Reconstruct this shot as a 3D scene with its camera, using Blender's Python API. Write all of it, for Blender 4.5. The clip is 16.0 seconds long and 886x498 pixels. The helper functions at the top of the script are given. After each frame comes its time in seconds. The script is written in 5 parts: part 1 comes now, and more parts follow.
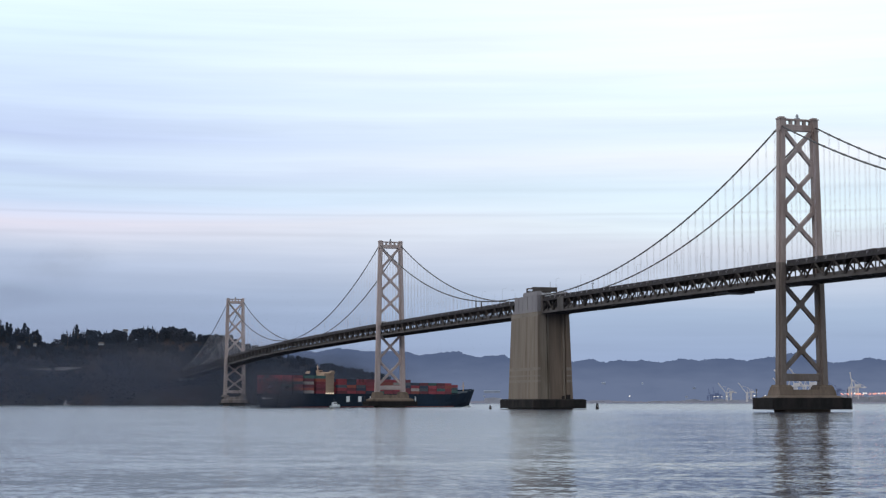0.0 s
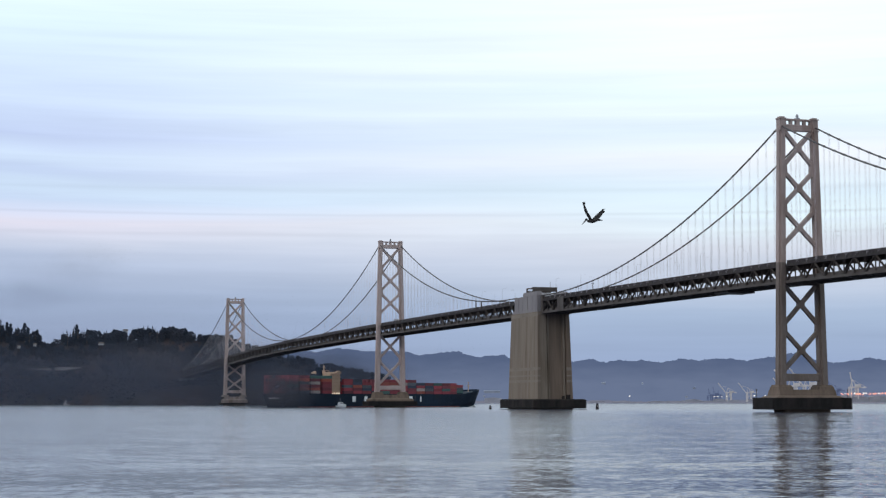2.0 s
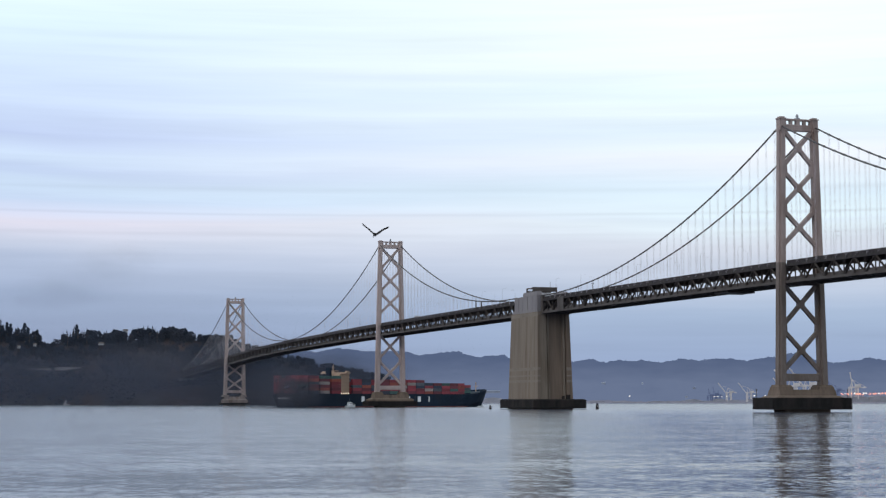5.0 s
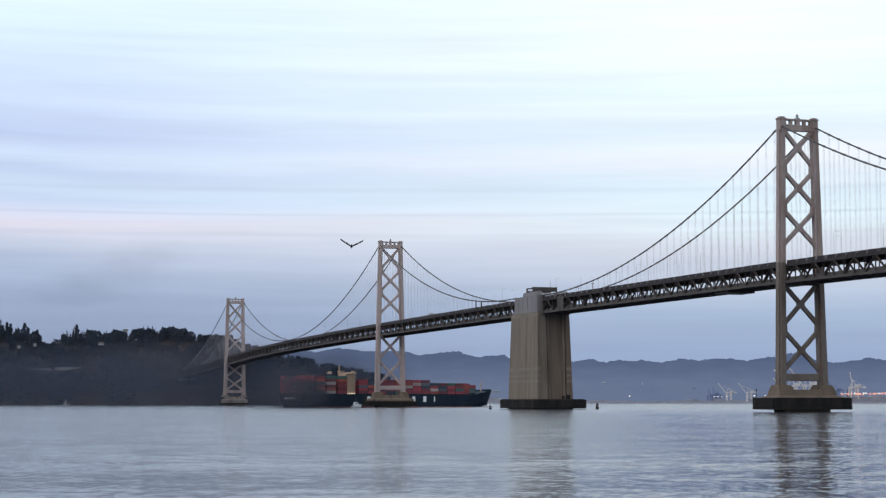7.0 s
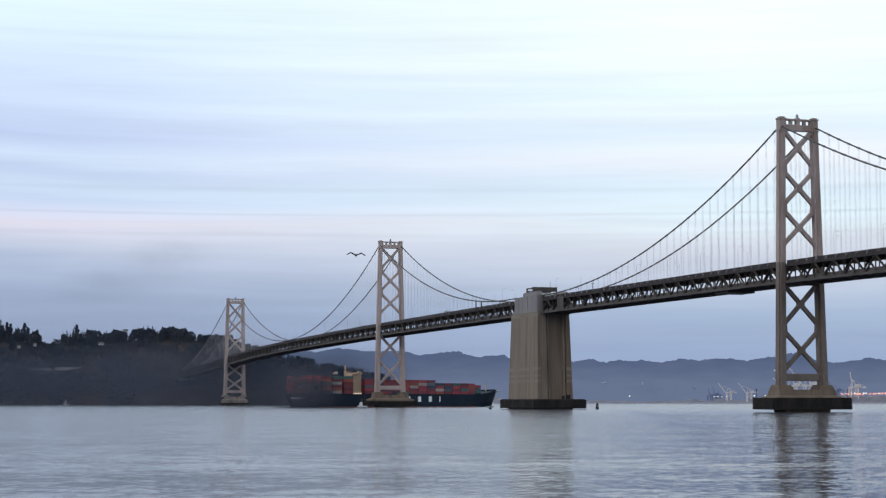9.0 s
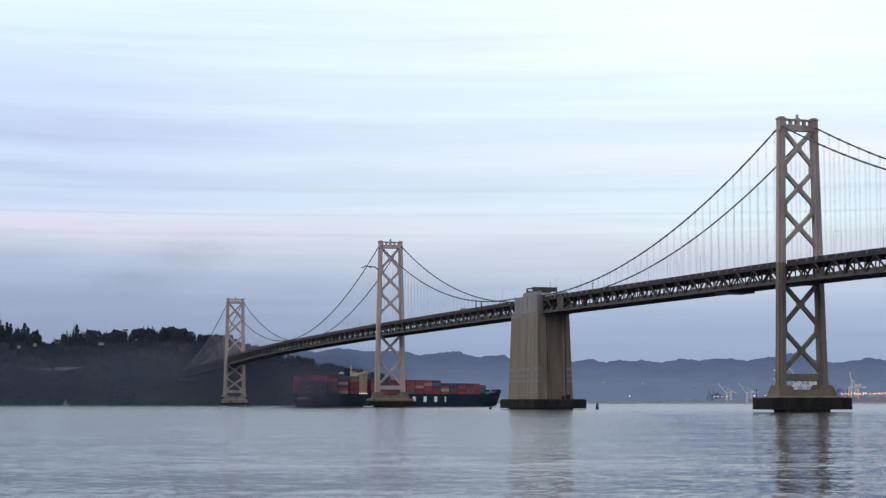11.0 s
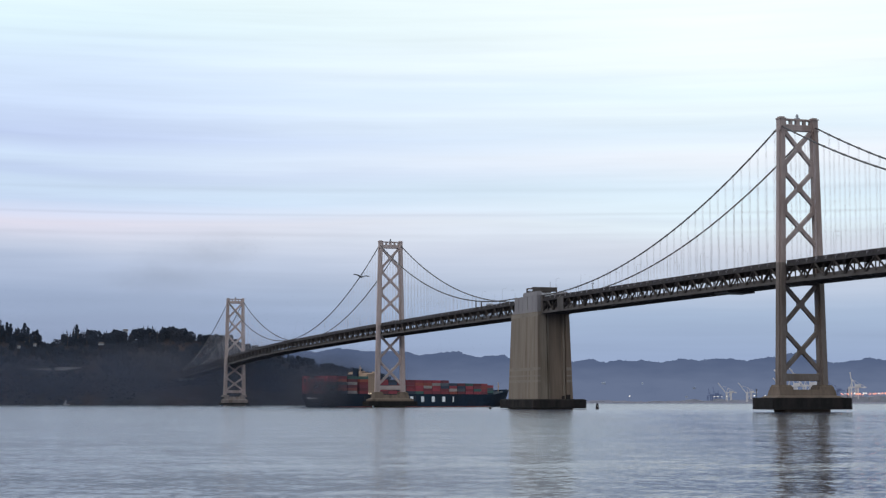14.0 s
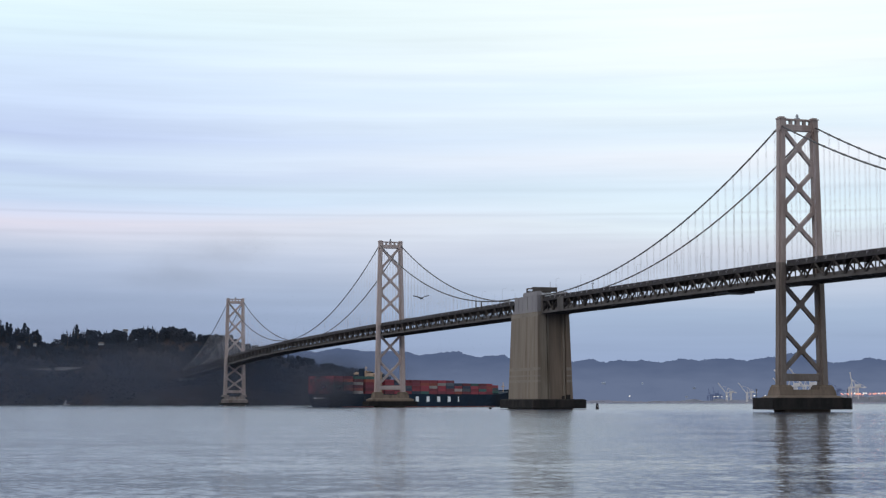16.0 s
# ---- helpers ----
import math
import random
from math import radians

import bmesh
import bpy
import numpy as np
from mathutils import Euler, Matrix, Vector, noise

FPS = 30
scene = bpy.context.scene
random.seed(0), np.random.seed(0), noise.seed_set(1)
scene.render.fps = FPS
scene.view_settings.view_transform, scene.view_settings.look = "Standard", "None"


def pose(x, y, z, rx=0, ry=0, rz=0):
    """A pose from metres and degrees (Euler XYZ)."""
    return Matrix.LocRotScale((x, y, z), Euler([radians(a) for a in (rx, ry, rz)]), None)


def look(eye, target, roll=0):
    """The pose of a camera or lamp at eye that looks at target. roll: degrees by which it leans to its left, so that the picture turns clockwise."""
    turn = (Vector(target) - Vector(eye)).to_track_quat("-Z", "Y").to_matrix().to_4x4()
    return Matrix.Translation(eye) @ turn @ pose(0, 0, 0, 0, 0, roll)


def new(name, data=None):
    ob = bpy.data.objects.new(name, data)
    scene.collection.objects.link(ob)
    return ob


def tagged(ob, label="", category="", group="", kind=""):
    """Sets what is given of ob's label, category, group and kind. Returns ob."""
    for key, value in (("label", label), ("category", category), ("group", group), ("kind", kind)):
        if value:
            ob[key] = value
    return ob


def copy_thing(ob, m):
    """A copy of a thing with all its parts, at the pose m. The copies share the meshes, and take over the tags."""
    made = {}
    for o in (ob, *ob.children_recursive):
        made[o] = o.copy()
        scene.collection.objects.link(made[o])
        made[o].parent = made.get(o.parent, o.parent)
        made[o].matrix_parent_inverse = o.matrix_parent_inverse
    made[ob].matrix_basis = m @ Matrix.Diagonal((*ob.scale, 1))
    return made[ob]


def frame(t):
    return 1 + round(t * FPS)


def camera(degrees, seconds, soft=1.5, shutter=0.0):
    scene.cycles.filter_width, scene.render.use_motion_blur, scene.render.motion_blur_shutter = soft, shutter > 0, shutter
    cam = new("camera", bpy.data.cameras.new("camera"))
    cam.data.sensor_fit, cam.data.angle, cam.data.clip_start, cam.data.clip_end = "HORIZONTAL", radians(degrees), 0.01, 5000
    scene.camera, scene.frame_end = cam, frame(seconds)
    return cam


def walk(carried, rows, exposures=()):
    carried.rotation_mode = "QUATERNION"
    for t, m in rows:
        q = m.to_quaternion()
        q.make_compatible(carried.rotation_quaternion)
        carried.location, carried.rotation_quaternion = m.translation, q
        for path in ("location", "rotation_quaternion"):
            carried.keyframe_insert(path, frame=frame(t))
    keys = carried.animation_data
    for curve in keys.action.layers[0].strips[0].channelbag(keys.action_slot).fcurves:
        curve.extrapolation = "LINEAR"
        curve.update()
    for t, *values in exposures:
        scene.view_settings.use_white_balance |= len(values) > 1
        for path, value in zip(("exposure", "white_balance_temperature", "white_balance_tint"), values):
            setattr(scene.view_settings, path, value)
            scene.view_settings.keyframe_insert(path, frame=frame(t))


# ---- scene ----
cam = camera(28.942, 16.0, soft=1.3)
EYE = (0.0, 0.0, 5.65)
walk(cam, [(0, pose(*EYE, 95.065, 0, 0)), (16.0, pose(*EYE, 95.065, 0, 0))], [(0, 0.03), (16.0, -0.03)])

# ---------------------------------------------------------------- light
def lin(r, g, b):
    f = lambda c: (c / 255 / 12.92) if c <= 10 else ((c / 255 + 0.055) / 1.055) ** 2.4
    return (f(r), f(g), f(b), 1.0)


def make_world():
    w = bpy.data.worlds.new("overcast_dusk_sky")
    scene.world = w
    w.use_nodes = True
    nt = w.node_tree
    N, L = nt.nodes, nt.links
    N.clear()
    out = N.new("ShaderNodeOutputWorld")
    tc = N.new("ShaderNodeTexCoord")
    sep = N.new("ShaderNodeSeparateXYZ")
    L.new(tc.outputs["Generated"], sep.inputs[0])
    # long flat cloud streaks: noise squeezed in height
    mp = N.new("ShaderNodeMapping")
    mp.inputs["Scale"].default_value = (2.2, 2.2, 46.0)
    mp.inputs["Rotation"].default_value = (0.0, 0.012, 0.0)
    L.new(tc.outputs["Generated"], mp.inputs[0])
    n1 = N.new("ShaderNodeTexNoise")
    n1.inputs["Scale"].default_value, n1.inputs["Detail"].default_value = 1.6, 6.0
    n1.inputs["Roughness"].default_value = 0.55
    L.new(mp.outputs[0], n1.inputs["Vector"])
    mp2 = N.new("ShaderNodeMapping")
    mp2.inputs["Scale"].default_value = (3.0, 3.0, 14.0)
    mp2.inputs["Location"].default_value = (3.1, 1.7, 0.4)
    L.new(tc.outputs["Generated"], mp2.inputs[0])
    n2 = N.new("ShaderNodeTexNoise")
    n2.inputs["Scale"].default_value, n2.inputs["Detail"].default_value = 1.3, 4.0
    L.new(mp2.outputs[0], n2.inputs["Vector"])

    def math_node(op, a, b):
        m = N.new("ShaderNodeMath")
        m.operation = op
        for i, v in enumerate((a, b)):
            if isinstance(v, (int, float)):
                m.inputs[i].default_value = v
            else:
                L.new(v, m.inputs[i])
        return m.outputs[0]
    wob = math_node("MULTIPLY", math_node("SUBTRACT", n2.outputs["Fac"], 0.5), 0.02)
    fine = math_node("MULTIPLY", math_node("SUBTRACT", n1.outputs["Fac"], 0.5), 0.012)
    el = math_node("ADD", math_node("ADD", sep.outputs[2], wob), fine)
    def ramp(stops):
        r = N.new("ShaderNodeValToRGB")
        cr = r.color_ramp
        stops = [(0.0, stops[0][1])] + stops + [(1.0, (226, 240, 250))]
        for p, c in stops[1:-1]:
            cr.elements.new(p)
        for e, (p, c) in zip(cr.elements, stops):
            e.position, e.color = p, lin(*c)
        L.new(el, r.inputs[0])
        return r
    # the cloud deck is bluer and more broken to the north, thin and bright to the south
    north = ramp([(0.0230, (148, 163, 194)), (0.0394, (149, 165, 197)), (0.0624, (155, 171, 201)), (0.0821, (177, 190, 216)), (0.0919, (196, 204, 224)), (0.1017, (222, 220, 236)), (0.1099, (211, 219, 242)), (0.1181, (193, 211, 237)), (0.1230, (206, 225, 247)), (0.1311, (190, 206, 237)), (0.1393, (208, 226, 249)), (0.1522, (190, 205, 238)), (0.1668, (208, 225, 253)), (0.1893, (214, 232, 255)), (0.2116, (224, 245, 255)), (0.2305, (231, 250, 255))])
    south = ramp([(0.0230, (148, 167, 201)), (0.0492, (164, 183, 212)), (0.0689, (188, 199, 219)), (0.0886, (211, 217, 230)), (0.1017, (224, 238, 247)), (0.1043, (230, 240, 248)), (0.1070, (203, 223, 239)), (0.1092, (224, 240, 250)), (0.1148, (224, 241, 251)), (0.1230, (216, 233, 246)), (0.1393, (238, 243, 251)), (0.1522, (227, 242, 253)), (0.1668, (238, 251, 255)), (0.1780, (230, 246, 255)), (0.1925, (245, 255, 255)), (0.2305, (245, 255, 255))])
    side = N.new("ShaderNodeMapRange")
    side.interpolation_type = "SMOOTHSTEP"
    side.inputs[1].default_value, side.inputs[2].default_value = -0.26, 0.2
    sway = math_node("ADD", sep.outputs[0], math_node("MULTIPLY", wob, 4.0))
    L.new(sway, side.inputs[0])
    deck = N.new("ShaderNodeMixRGB")
    L.new(side.outputs[0], deck.inputs[0])
    L.new(north.outputs[0], deck.inputs[1])
    L.new(south.outputs[0], deck.inputs[2])
    # thin wisps along the cloud bands
    mp3 = N.new("ShaderNodeMapping")
    mp3.inputs["Scale"].default_value = (5.0, 5.0, 190.0)
    mp3.inputs["Rotation"].default_value = (0.0, -0.02, 0.0)
    L.new(tc.outputs["Generated"], mp3.inputs[0])
    n3 = N.new("ShaderNodeTexNoise")
    n3.inputs["Scale"].default_value, n3.inputs["Detail"].default_value, n3.inputs["Distortion"].default_value = 1.0, 5.0, 0.4
    L.new(mp3.outputs[0], n3.inputs["Vector"])
    wisp = math_node("MULTIPLY", math_node("SUBTRACT", n3.outputs["Fac"], 0.5), 0.10)
    streak = math_node("ADD", math_node("ADD", math_node("MULTIPLY", n1.outputs["Fac"], 0.26), 0.885), wisp)
    mul = N.new("ShaderNodeMixRGB")
    mul.blend_type, mul.inputs[0].default_value = "MULTIPLY", 1.0
    L.new(deck.outputs[0], mul.inputs[1])
    L.new(streak, mul.inputs[2])
    # two long thin lines of darker cloud low in the sky
    flat_el = math_node("ADD", sep.outputs[2], math_node("MULTIPLY", fine, 0.25))
    for centre, half, depth in ((0.1079, 0.0013, 0.085), (0.1219, 0.0022, 0.06), (0.0962, 0.0016, 0.045)):
        off = math_node("ABSOLUTE", math_node("SUBTRACT", flat_el, centre), 0.0)
        line = math_node("MAXIMUM", math_node("SUBTRACT", 1.0, math_node("DIVIDE", off, half)), 0.0)
        line = math_node("MULTIPLY", math_node("MULTIPLY", line, math_node("MULTIPLY", n2.outputs["Fac"], 2.0)), depth)
        streak = math_node("SUBTRACT", streak, line)
    L.new(streak, mul.inputs[2])
    sky = N.new("ShaderNodeTexSky")
    sky.sky_type, sky.sun_disc = "NISHITA", False
    sky.sun_elevation, sky.sun_rotation = radians(32), radians(-122)
    b1 = N.new("ShaderNodeBackground")
    b1.inputs[1].default_value = 1.0
    L.new(mul.outputs[0], b1.inputs[0])
    b2 = N.new("ShaderNodeBackground")
    b2.inputs[1].default_value = 0.005
    L.new(sky.outputs[0], b2.inputs[0])
    add = N.new("ShaderNodeAddShader")
    L.new(b1.outputs[0], add.inputs[0])
    L.new(b2.outputs[0], add.inputs[1])
    L.new(add.outputs[0], out.inputs[0])


make_world()
sun_data = bpy.data.lights.new("sun", "SUN")
sun_data.energy, sun_data.angle, sun_data.color = 0.9, radians(18), (1.0, 0.93, 0.86)
sun = new("sun", sun_data)
sun.matrix_basis = look((-850, -530, 620), (0, 0, 0))

# ---------------------------------------------------------------- materials
def material(name, base, rough=0.7, metal=0.0, scale=0.3, vary=0.25, fine=3.0, bump=0.0, stain=None, stain_scale=0.05,
             stretch=(1, 1, 1), per_object=0.0, spec=0.4):
    """Base colour broken up by noise at two scales, stains of a second colour, and a fine relief."""
    m = bpy.data.materials.new(name)
    m.use_nodes = True
    nt = m.node_tree
    N, L = nt.nodes, nt.links
    bsdf = N["Principled BSDF"]
    bsdf.inputs["Roughness"].default_value, bsdf.inputs["Metallic"].default_value = rough, metal
    bsdf.inputs["Specular IOR Level"].default_value = spec
    tc = N.new("ShaderNodeTexCoord")
    geo = N.new("ShaderNodeNewGeometry")
    mp = N.new("ShaderNodeMapping")
    mp.inputs["Scale"].default_value = stretch
    L.new(geo.outputs["Position"], mp.inputs[0])
    a = N.new("ShaderNodeTexNoise")
    a.inputs["Scale"].default_value, a.inputs["Detail"].default_value = scale, 5
    b = N.new("ShaderNodeTexNoise")
    b.inputs["Scale"].default_value, b.inputs["Detail"].default_value = fine, 4
    for t in (a, b):
        L.new(mp.outputs[0], t.inputs["Vector"])
    mix = N.new("ShaderNodeMath")
    mix.operation = "ADD"
    L.new(a.outputs["Fac"], mix.inputs[0])
    L.new(b.outputs["Fac"], mix.inputs[1])
    rng = N.new("ShaderNodeMapRange")
    rng.inputs[1].default_value, rng.inputs[2].default_value = 0.7, 1.3
    rng.inputs[3].default_value, rng.inputs[4].default_value = 1 - vary, 1 + vary
    L.new(mix.outputs[0], rng.inputs[0])
    col = N.new("ShaderNodeMixRGB")
    col.blend_type, col.inputs[0].default_value = "MULTIPLY", 1.0
    col.inputs[1].default_value = (*base, 1)
    L.new(rng.outputs[0], col.inputs[2])
    last = col.outputs[0]
    if stain:
        s = N.new("ShaderNodeTexNoise")
        s.inputs["Scale"].default_value, s.inputs["Detail"].default_value = stain_scale, 6
        L.new(mp.outputs[0], s.inputs["Vector"])
        r = N.new("ShaderNodeMapRange")
        r.inputs[1].default_value, r.inputs[2].default_value = 0.5, 0.68
        L.new(s.outputs["Fac"], r.inputs[0])
        sm = N.new("ShaderNodeMixRGB")
        sm.inputs[2].default_value = (*stain, 1)
        L.new(r.outputs[0], sm.inputs[0])
        L.new(last, sm.inputs[1])
        last = sm.outputs[0]
    if per_object:
        oi = N.new("ShaderNodeObjectInfo")
        orr = N.new("ShaderNodeMapRange")
        orr.inputs[3].default_value, orr.inputs[4].default_value = 1 - per_object, 1 + per_object
        L.new(oi.outputs["Random"], orr.inputs[0])
        om = N.new("ShaderNodeMixRGB")
        om.blend_type, om.inputs[0].default_value = "MULTIPLY", 1.0
        L.new(last, om.inputs[1])
        L.new(orr.outputs[0], om.inputs[2])
        last = om.outputs[0]
    L.new(last, bsdf.inputs["Base Color"])
    if bump:
        bp = N.new("ShaderNodeBump")
        bp.inputs["Strength"].default_value, bp.inputs["Distance"].default_value = 0.6, bump
        L.new(b.outputs["Fac"], bp.inputs["Height"])
        L.new(bp.outputs[0], bsdf.inputs["Normal"])
    return m


def glow(name, colour, strength):
    m = bpy.data.materials.new(name)
    m.use_nodes = True
    b = m.node_tree.nodes["Principled BSDF"]
    b.inputs["Base Color"].default_value = (*colour, 1)
    b.inputs["Emission Color"].default_value = (*colour, 1)
    b.inputs["Emission Strength"].default_value = strength
    return m


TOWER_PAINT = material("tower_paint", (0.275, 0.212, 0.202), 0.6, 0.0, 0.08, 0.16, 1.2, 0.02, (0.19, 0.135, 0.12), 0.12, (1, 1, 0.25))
# same paint on the two farther towers, paled by air haze in the colour
HAZED_TOWER_PAINT = material("hazed_tower_paint", (0.37, 0.292, 0.285), 0.6, 0.0, 0.08, 0.16, 1.2, 0.02, (0.27, 0.205, 0.195), 0.12, (1, 1, 0.25))
# nearest tower below the roadway: the deck's shade is put into this darker colour
SHADED_TOWER_PAINT = material("shaded_tower_paint", (0.138, 0.108, 0.098), 0.65, 0.0, 0.1, 0.22, 1.2, 0.02, (0.095, 0.068, 0.055), 0.14, (1, 1, 0.22))
RAIL_PAINT = material("rail_paint", (0.036, 0.031, 0.034), 0.65, 0.0, 0.5, 0.45, 1.1, 0.0, (0.055, 0.046, 0.045), 0.45, (1, 1, 0.05), spec=0.1)
TRUSS_PAINT = material("truss_paint", (0.066, 0.055, 0.053), 0.65, 0.0, 0.1, 0.2, 1.5, 0.01, (0.044, 0.033, 0.030), 0.09, spec=0.3)
CABLE_PAINT = material("cable_paint", (0.062, 0.056, 0.060), 0.6, 0.0, 0.2, 0.12, 2.0)
ROPE_STEEL = material("rope_steel", (0.40, 0.38, 0.43), 0.5, 0.2, 0.2, 0.1, 2.0)
DECK_CONCRETE = material("deck_concrete", (0.08, 0.075, 0.075), 0.85, 0.0, 0.1, 0.2, 1.0)
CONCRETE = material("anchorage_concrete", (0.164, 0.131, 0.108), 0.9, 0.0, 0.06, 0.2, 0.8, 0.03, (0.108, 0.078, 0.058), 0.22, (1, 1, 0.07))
LIME_BAND = material("lime_stained_concrete", (0.174, 0.143, 0.122), 0.9, 0.0, 0.1, 0.2, 0.8, 0.02, (0.172, 0.139, 0.118), 0.2, (1, 1, 1))
CONCRETE_PALE = material("pale_concrete", (0.186, 0.170, 0.186), 0.9, 0.0, 0.08, 0.16, 0.8, 0.03, (0.205, 0.195, 0.195), 0.12, (1, 1, 0.15))
CONCRETE_TAN = material("tan_concrete", (0.185, 0.150, 0.145), 0.9, 0.0, 0.1, 0.2, 0.8, 0.03, (0.12, 0.09, 0.08), 0.2, (1, 1, 0.06))
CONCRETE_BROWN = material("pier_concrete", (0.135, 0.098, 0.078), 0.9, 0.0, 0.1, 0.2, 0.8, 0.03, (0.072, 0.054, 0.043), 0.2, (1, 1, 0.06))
FENDER_TIMBER = material("fender_timber", (0.022, 0.020, 0.021), 0.85, 0.0, 0.3, 0.35, 2.5, 0.05, (0.034, 0.028, 0.027), 0.15, (1, 1, 0.2), spec=0.1)
PALE_PANEL = material("pale_panel", (0.55, 0.56, 0.60), 0.6, 0.0, 0.3, 0.12)
LAMP_STEEL = material("lamp_steel", (0.28, 0.28, 0.31), 0.5, 0.3, 0.5, 0.1)
# island soil and leaves carry the bluish tint of air haze in their colours
SOIL = material("bluff_soil", (0.034, 0.033, 0.040), 1.0, 0.0, 0.012, 0.25, 0.09, 0.3, (0.050, 0.037, 0.038), 0.014, spec=0.0)
LEAF = material("island_foliage", (0.023, 0.030, 0.046), 1.0, 0.0, 0.02, 0.2, 0.25, 0.1, (0.034, 0.036, 0.047), 0.012, per_object=0.25, spec=0.0)
BARK = material("bark", (0.06, 0.05, 0.045), 0.9, 0.0, 0.5, 0.3)


def water_material():
    m = bpy.data.materials.new("bay_water")
    m.use_nodes = True
    nt = m.node_tree
    N, L = nt.nodes, nt.links
    b = N["Principled BSDF"]
    b.inputs["Base Color"].default_value = (0.044, 0.057, 0.090, 1)
    b.inputs["Roughness"].default_value = 0.07
    b.inputs["IOR"].default_value = 1.33
    tc = N.new("ShaderNodeTexCoord")
    def vec(op, a, b):
        v = N.new("ShaderNodeVectorMath")
        v.operation = op
        for k, q in enumerate((a, b)):
            if isinstance(q, tuple):
                v.inputs[k].default_value = q
            elif q is not None:
                L.new(q, v.inputs[k])
        return v.outputs[0]

    def field(scale, det, sx, sy, rot):
        mp = N.new("ShaderNodeMapping")
        mp.inputs["Scale"].default_value = (sx, sy, 1)
        mp.inputs["Rotation"].default_value = (0, 0, radians(rot))
        L.new(tc.outputs["Object"], mp.inputs[0])
        n = N.new("ShaderNodeTexNoise")
        n.inputs["Scale"].default_value, n.inputs["Detail"].default_value = scale, det
        L.new(mp.outputs[0], n.inputs["Vector"])
        return n
    # slopes of the surface: swell, wind waves, ripples; gusts make the ripples rougher in patches
    gust = N.new("ShaderNodeMapRange")
    gust.inputs[1].default_value, gust.inputs[2].default_value = 0.35, 0.65
    gust.inputs[3].default_value, gust.inputs[4].default_value = 0.75, 1.25
    L.new(field(0.012, 4, 0.6, 1.0, 8).outputs["Fac"], gust.inputs[0])
    # a breeze ruffles the water to the north; it lies calmer in the lee to the south
    slant, lee = N.new("ShaderNodeVectorMath"), N.new("ShaderNodeMapRange")
    edge, wide = N.new("ShaderNodeMath"), field(0.03, 3, 0.8, 0.5, 12)
    slant.operation, lee.interpolation_type, edge.operation = "DOT_PRODUCT", "LINEAR", "MULTIPLY_ADD"
    slant.inputs[1].default_value = (1.0, -0.104, 0.0)
    L.new(tc.outputs["Object"], slant.inputs[0])
    L.new(wide.outputs["Fac"], edge.inputs[0])
    edge.inputs[1].default_value = 20.0
    L.new(slant.outputs["Value"], edge.inputs[2])
    lee.inputs[1].default_value, lee.inputs[2].default_value = -4.0, 20.0
    lee.inputs[3].default_value, lee.inputs[4].default_value = 0.165, 0.075
    L.new(edge.outputs[0], lee.inputs[0])
    # far out the ripples melt together
    apart, far, most = N.new("ShaderNodeSeparateXYZ"), N.new("ShaderNodeMapRange"), N.new("ShaderNodeMath")
    most.operation, far.interpolation_type = "MAXIMUM", "SMOOTHSTEP"
    L.new(tc.outputs["Object"], apart.inputs[0])
    L.new(apart.outputs[1], far.inputs[0])
    far.inputs[1].default_value, far.inputs[2].default_value = 550.0, 1500.0
    far.inputs[3].default_value, far.inputs[4].default_value = 0.075, 0.19
    L.new(lee.outputs[0], most.inputs[0])
    L.new(far.outputs[0], most.inputs[1])
    L.new(most.outputs[0], b.inputs["Roughness"])
    total = (0.0, 0.0, 1.0)
    for scale, det, sx, sy, rot, amp in ((0.025, 3, 0.12, 1.0, 3, 0.055), (0.09, 2, 0.22, 1.0, 4, 0.10), (0.25, 2, 0.4, 1.0, -5, 0.12), (0.6, 2, 0.6, 1.0, 9, 0.17), (1.6, 2, 1.0, 1.0, 25, 0.32)):
        d = vec("SUBTRACT", field(scale, det, sx, sy, rot).outputs["Color"], (0.5, 0.5, 0.5))
        d = vec("MULTIPLY", d, (amp, amp, 0.0))
        if scale > 0.05:
            sc = N.new("ShaderNodeVectorMath")
            sc.operation = "SCALE"
            L.new(d, sc.inputs[0])
            L.new(gust.outputs[0], sc.inputs["Scale"])
            d = sc.outputs[0]
        total = vec("ADD", d, total)
    nrm = N.new("ShaderNodeVectorMath")
    nrm.operation = "NORMALIZE"
    L.new(total, nrm.inputs[0])
    L.new(nrm.outputs[0], b.inputs["Normal"])
    return m


WATER = water_material()


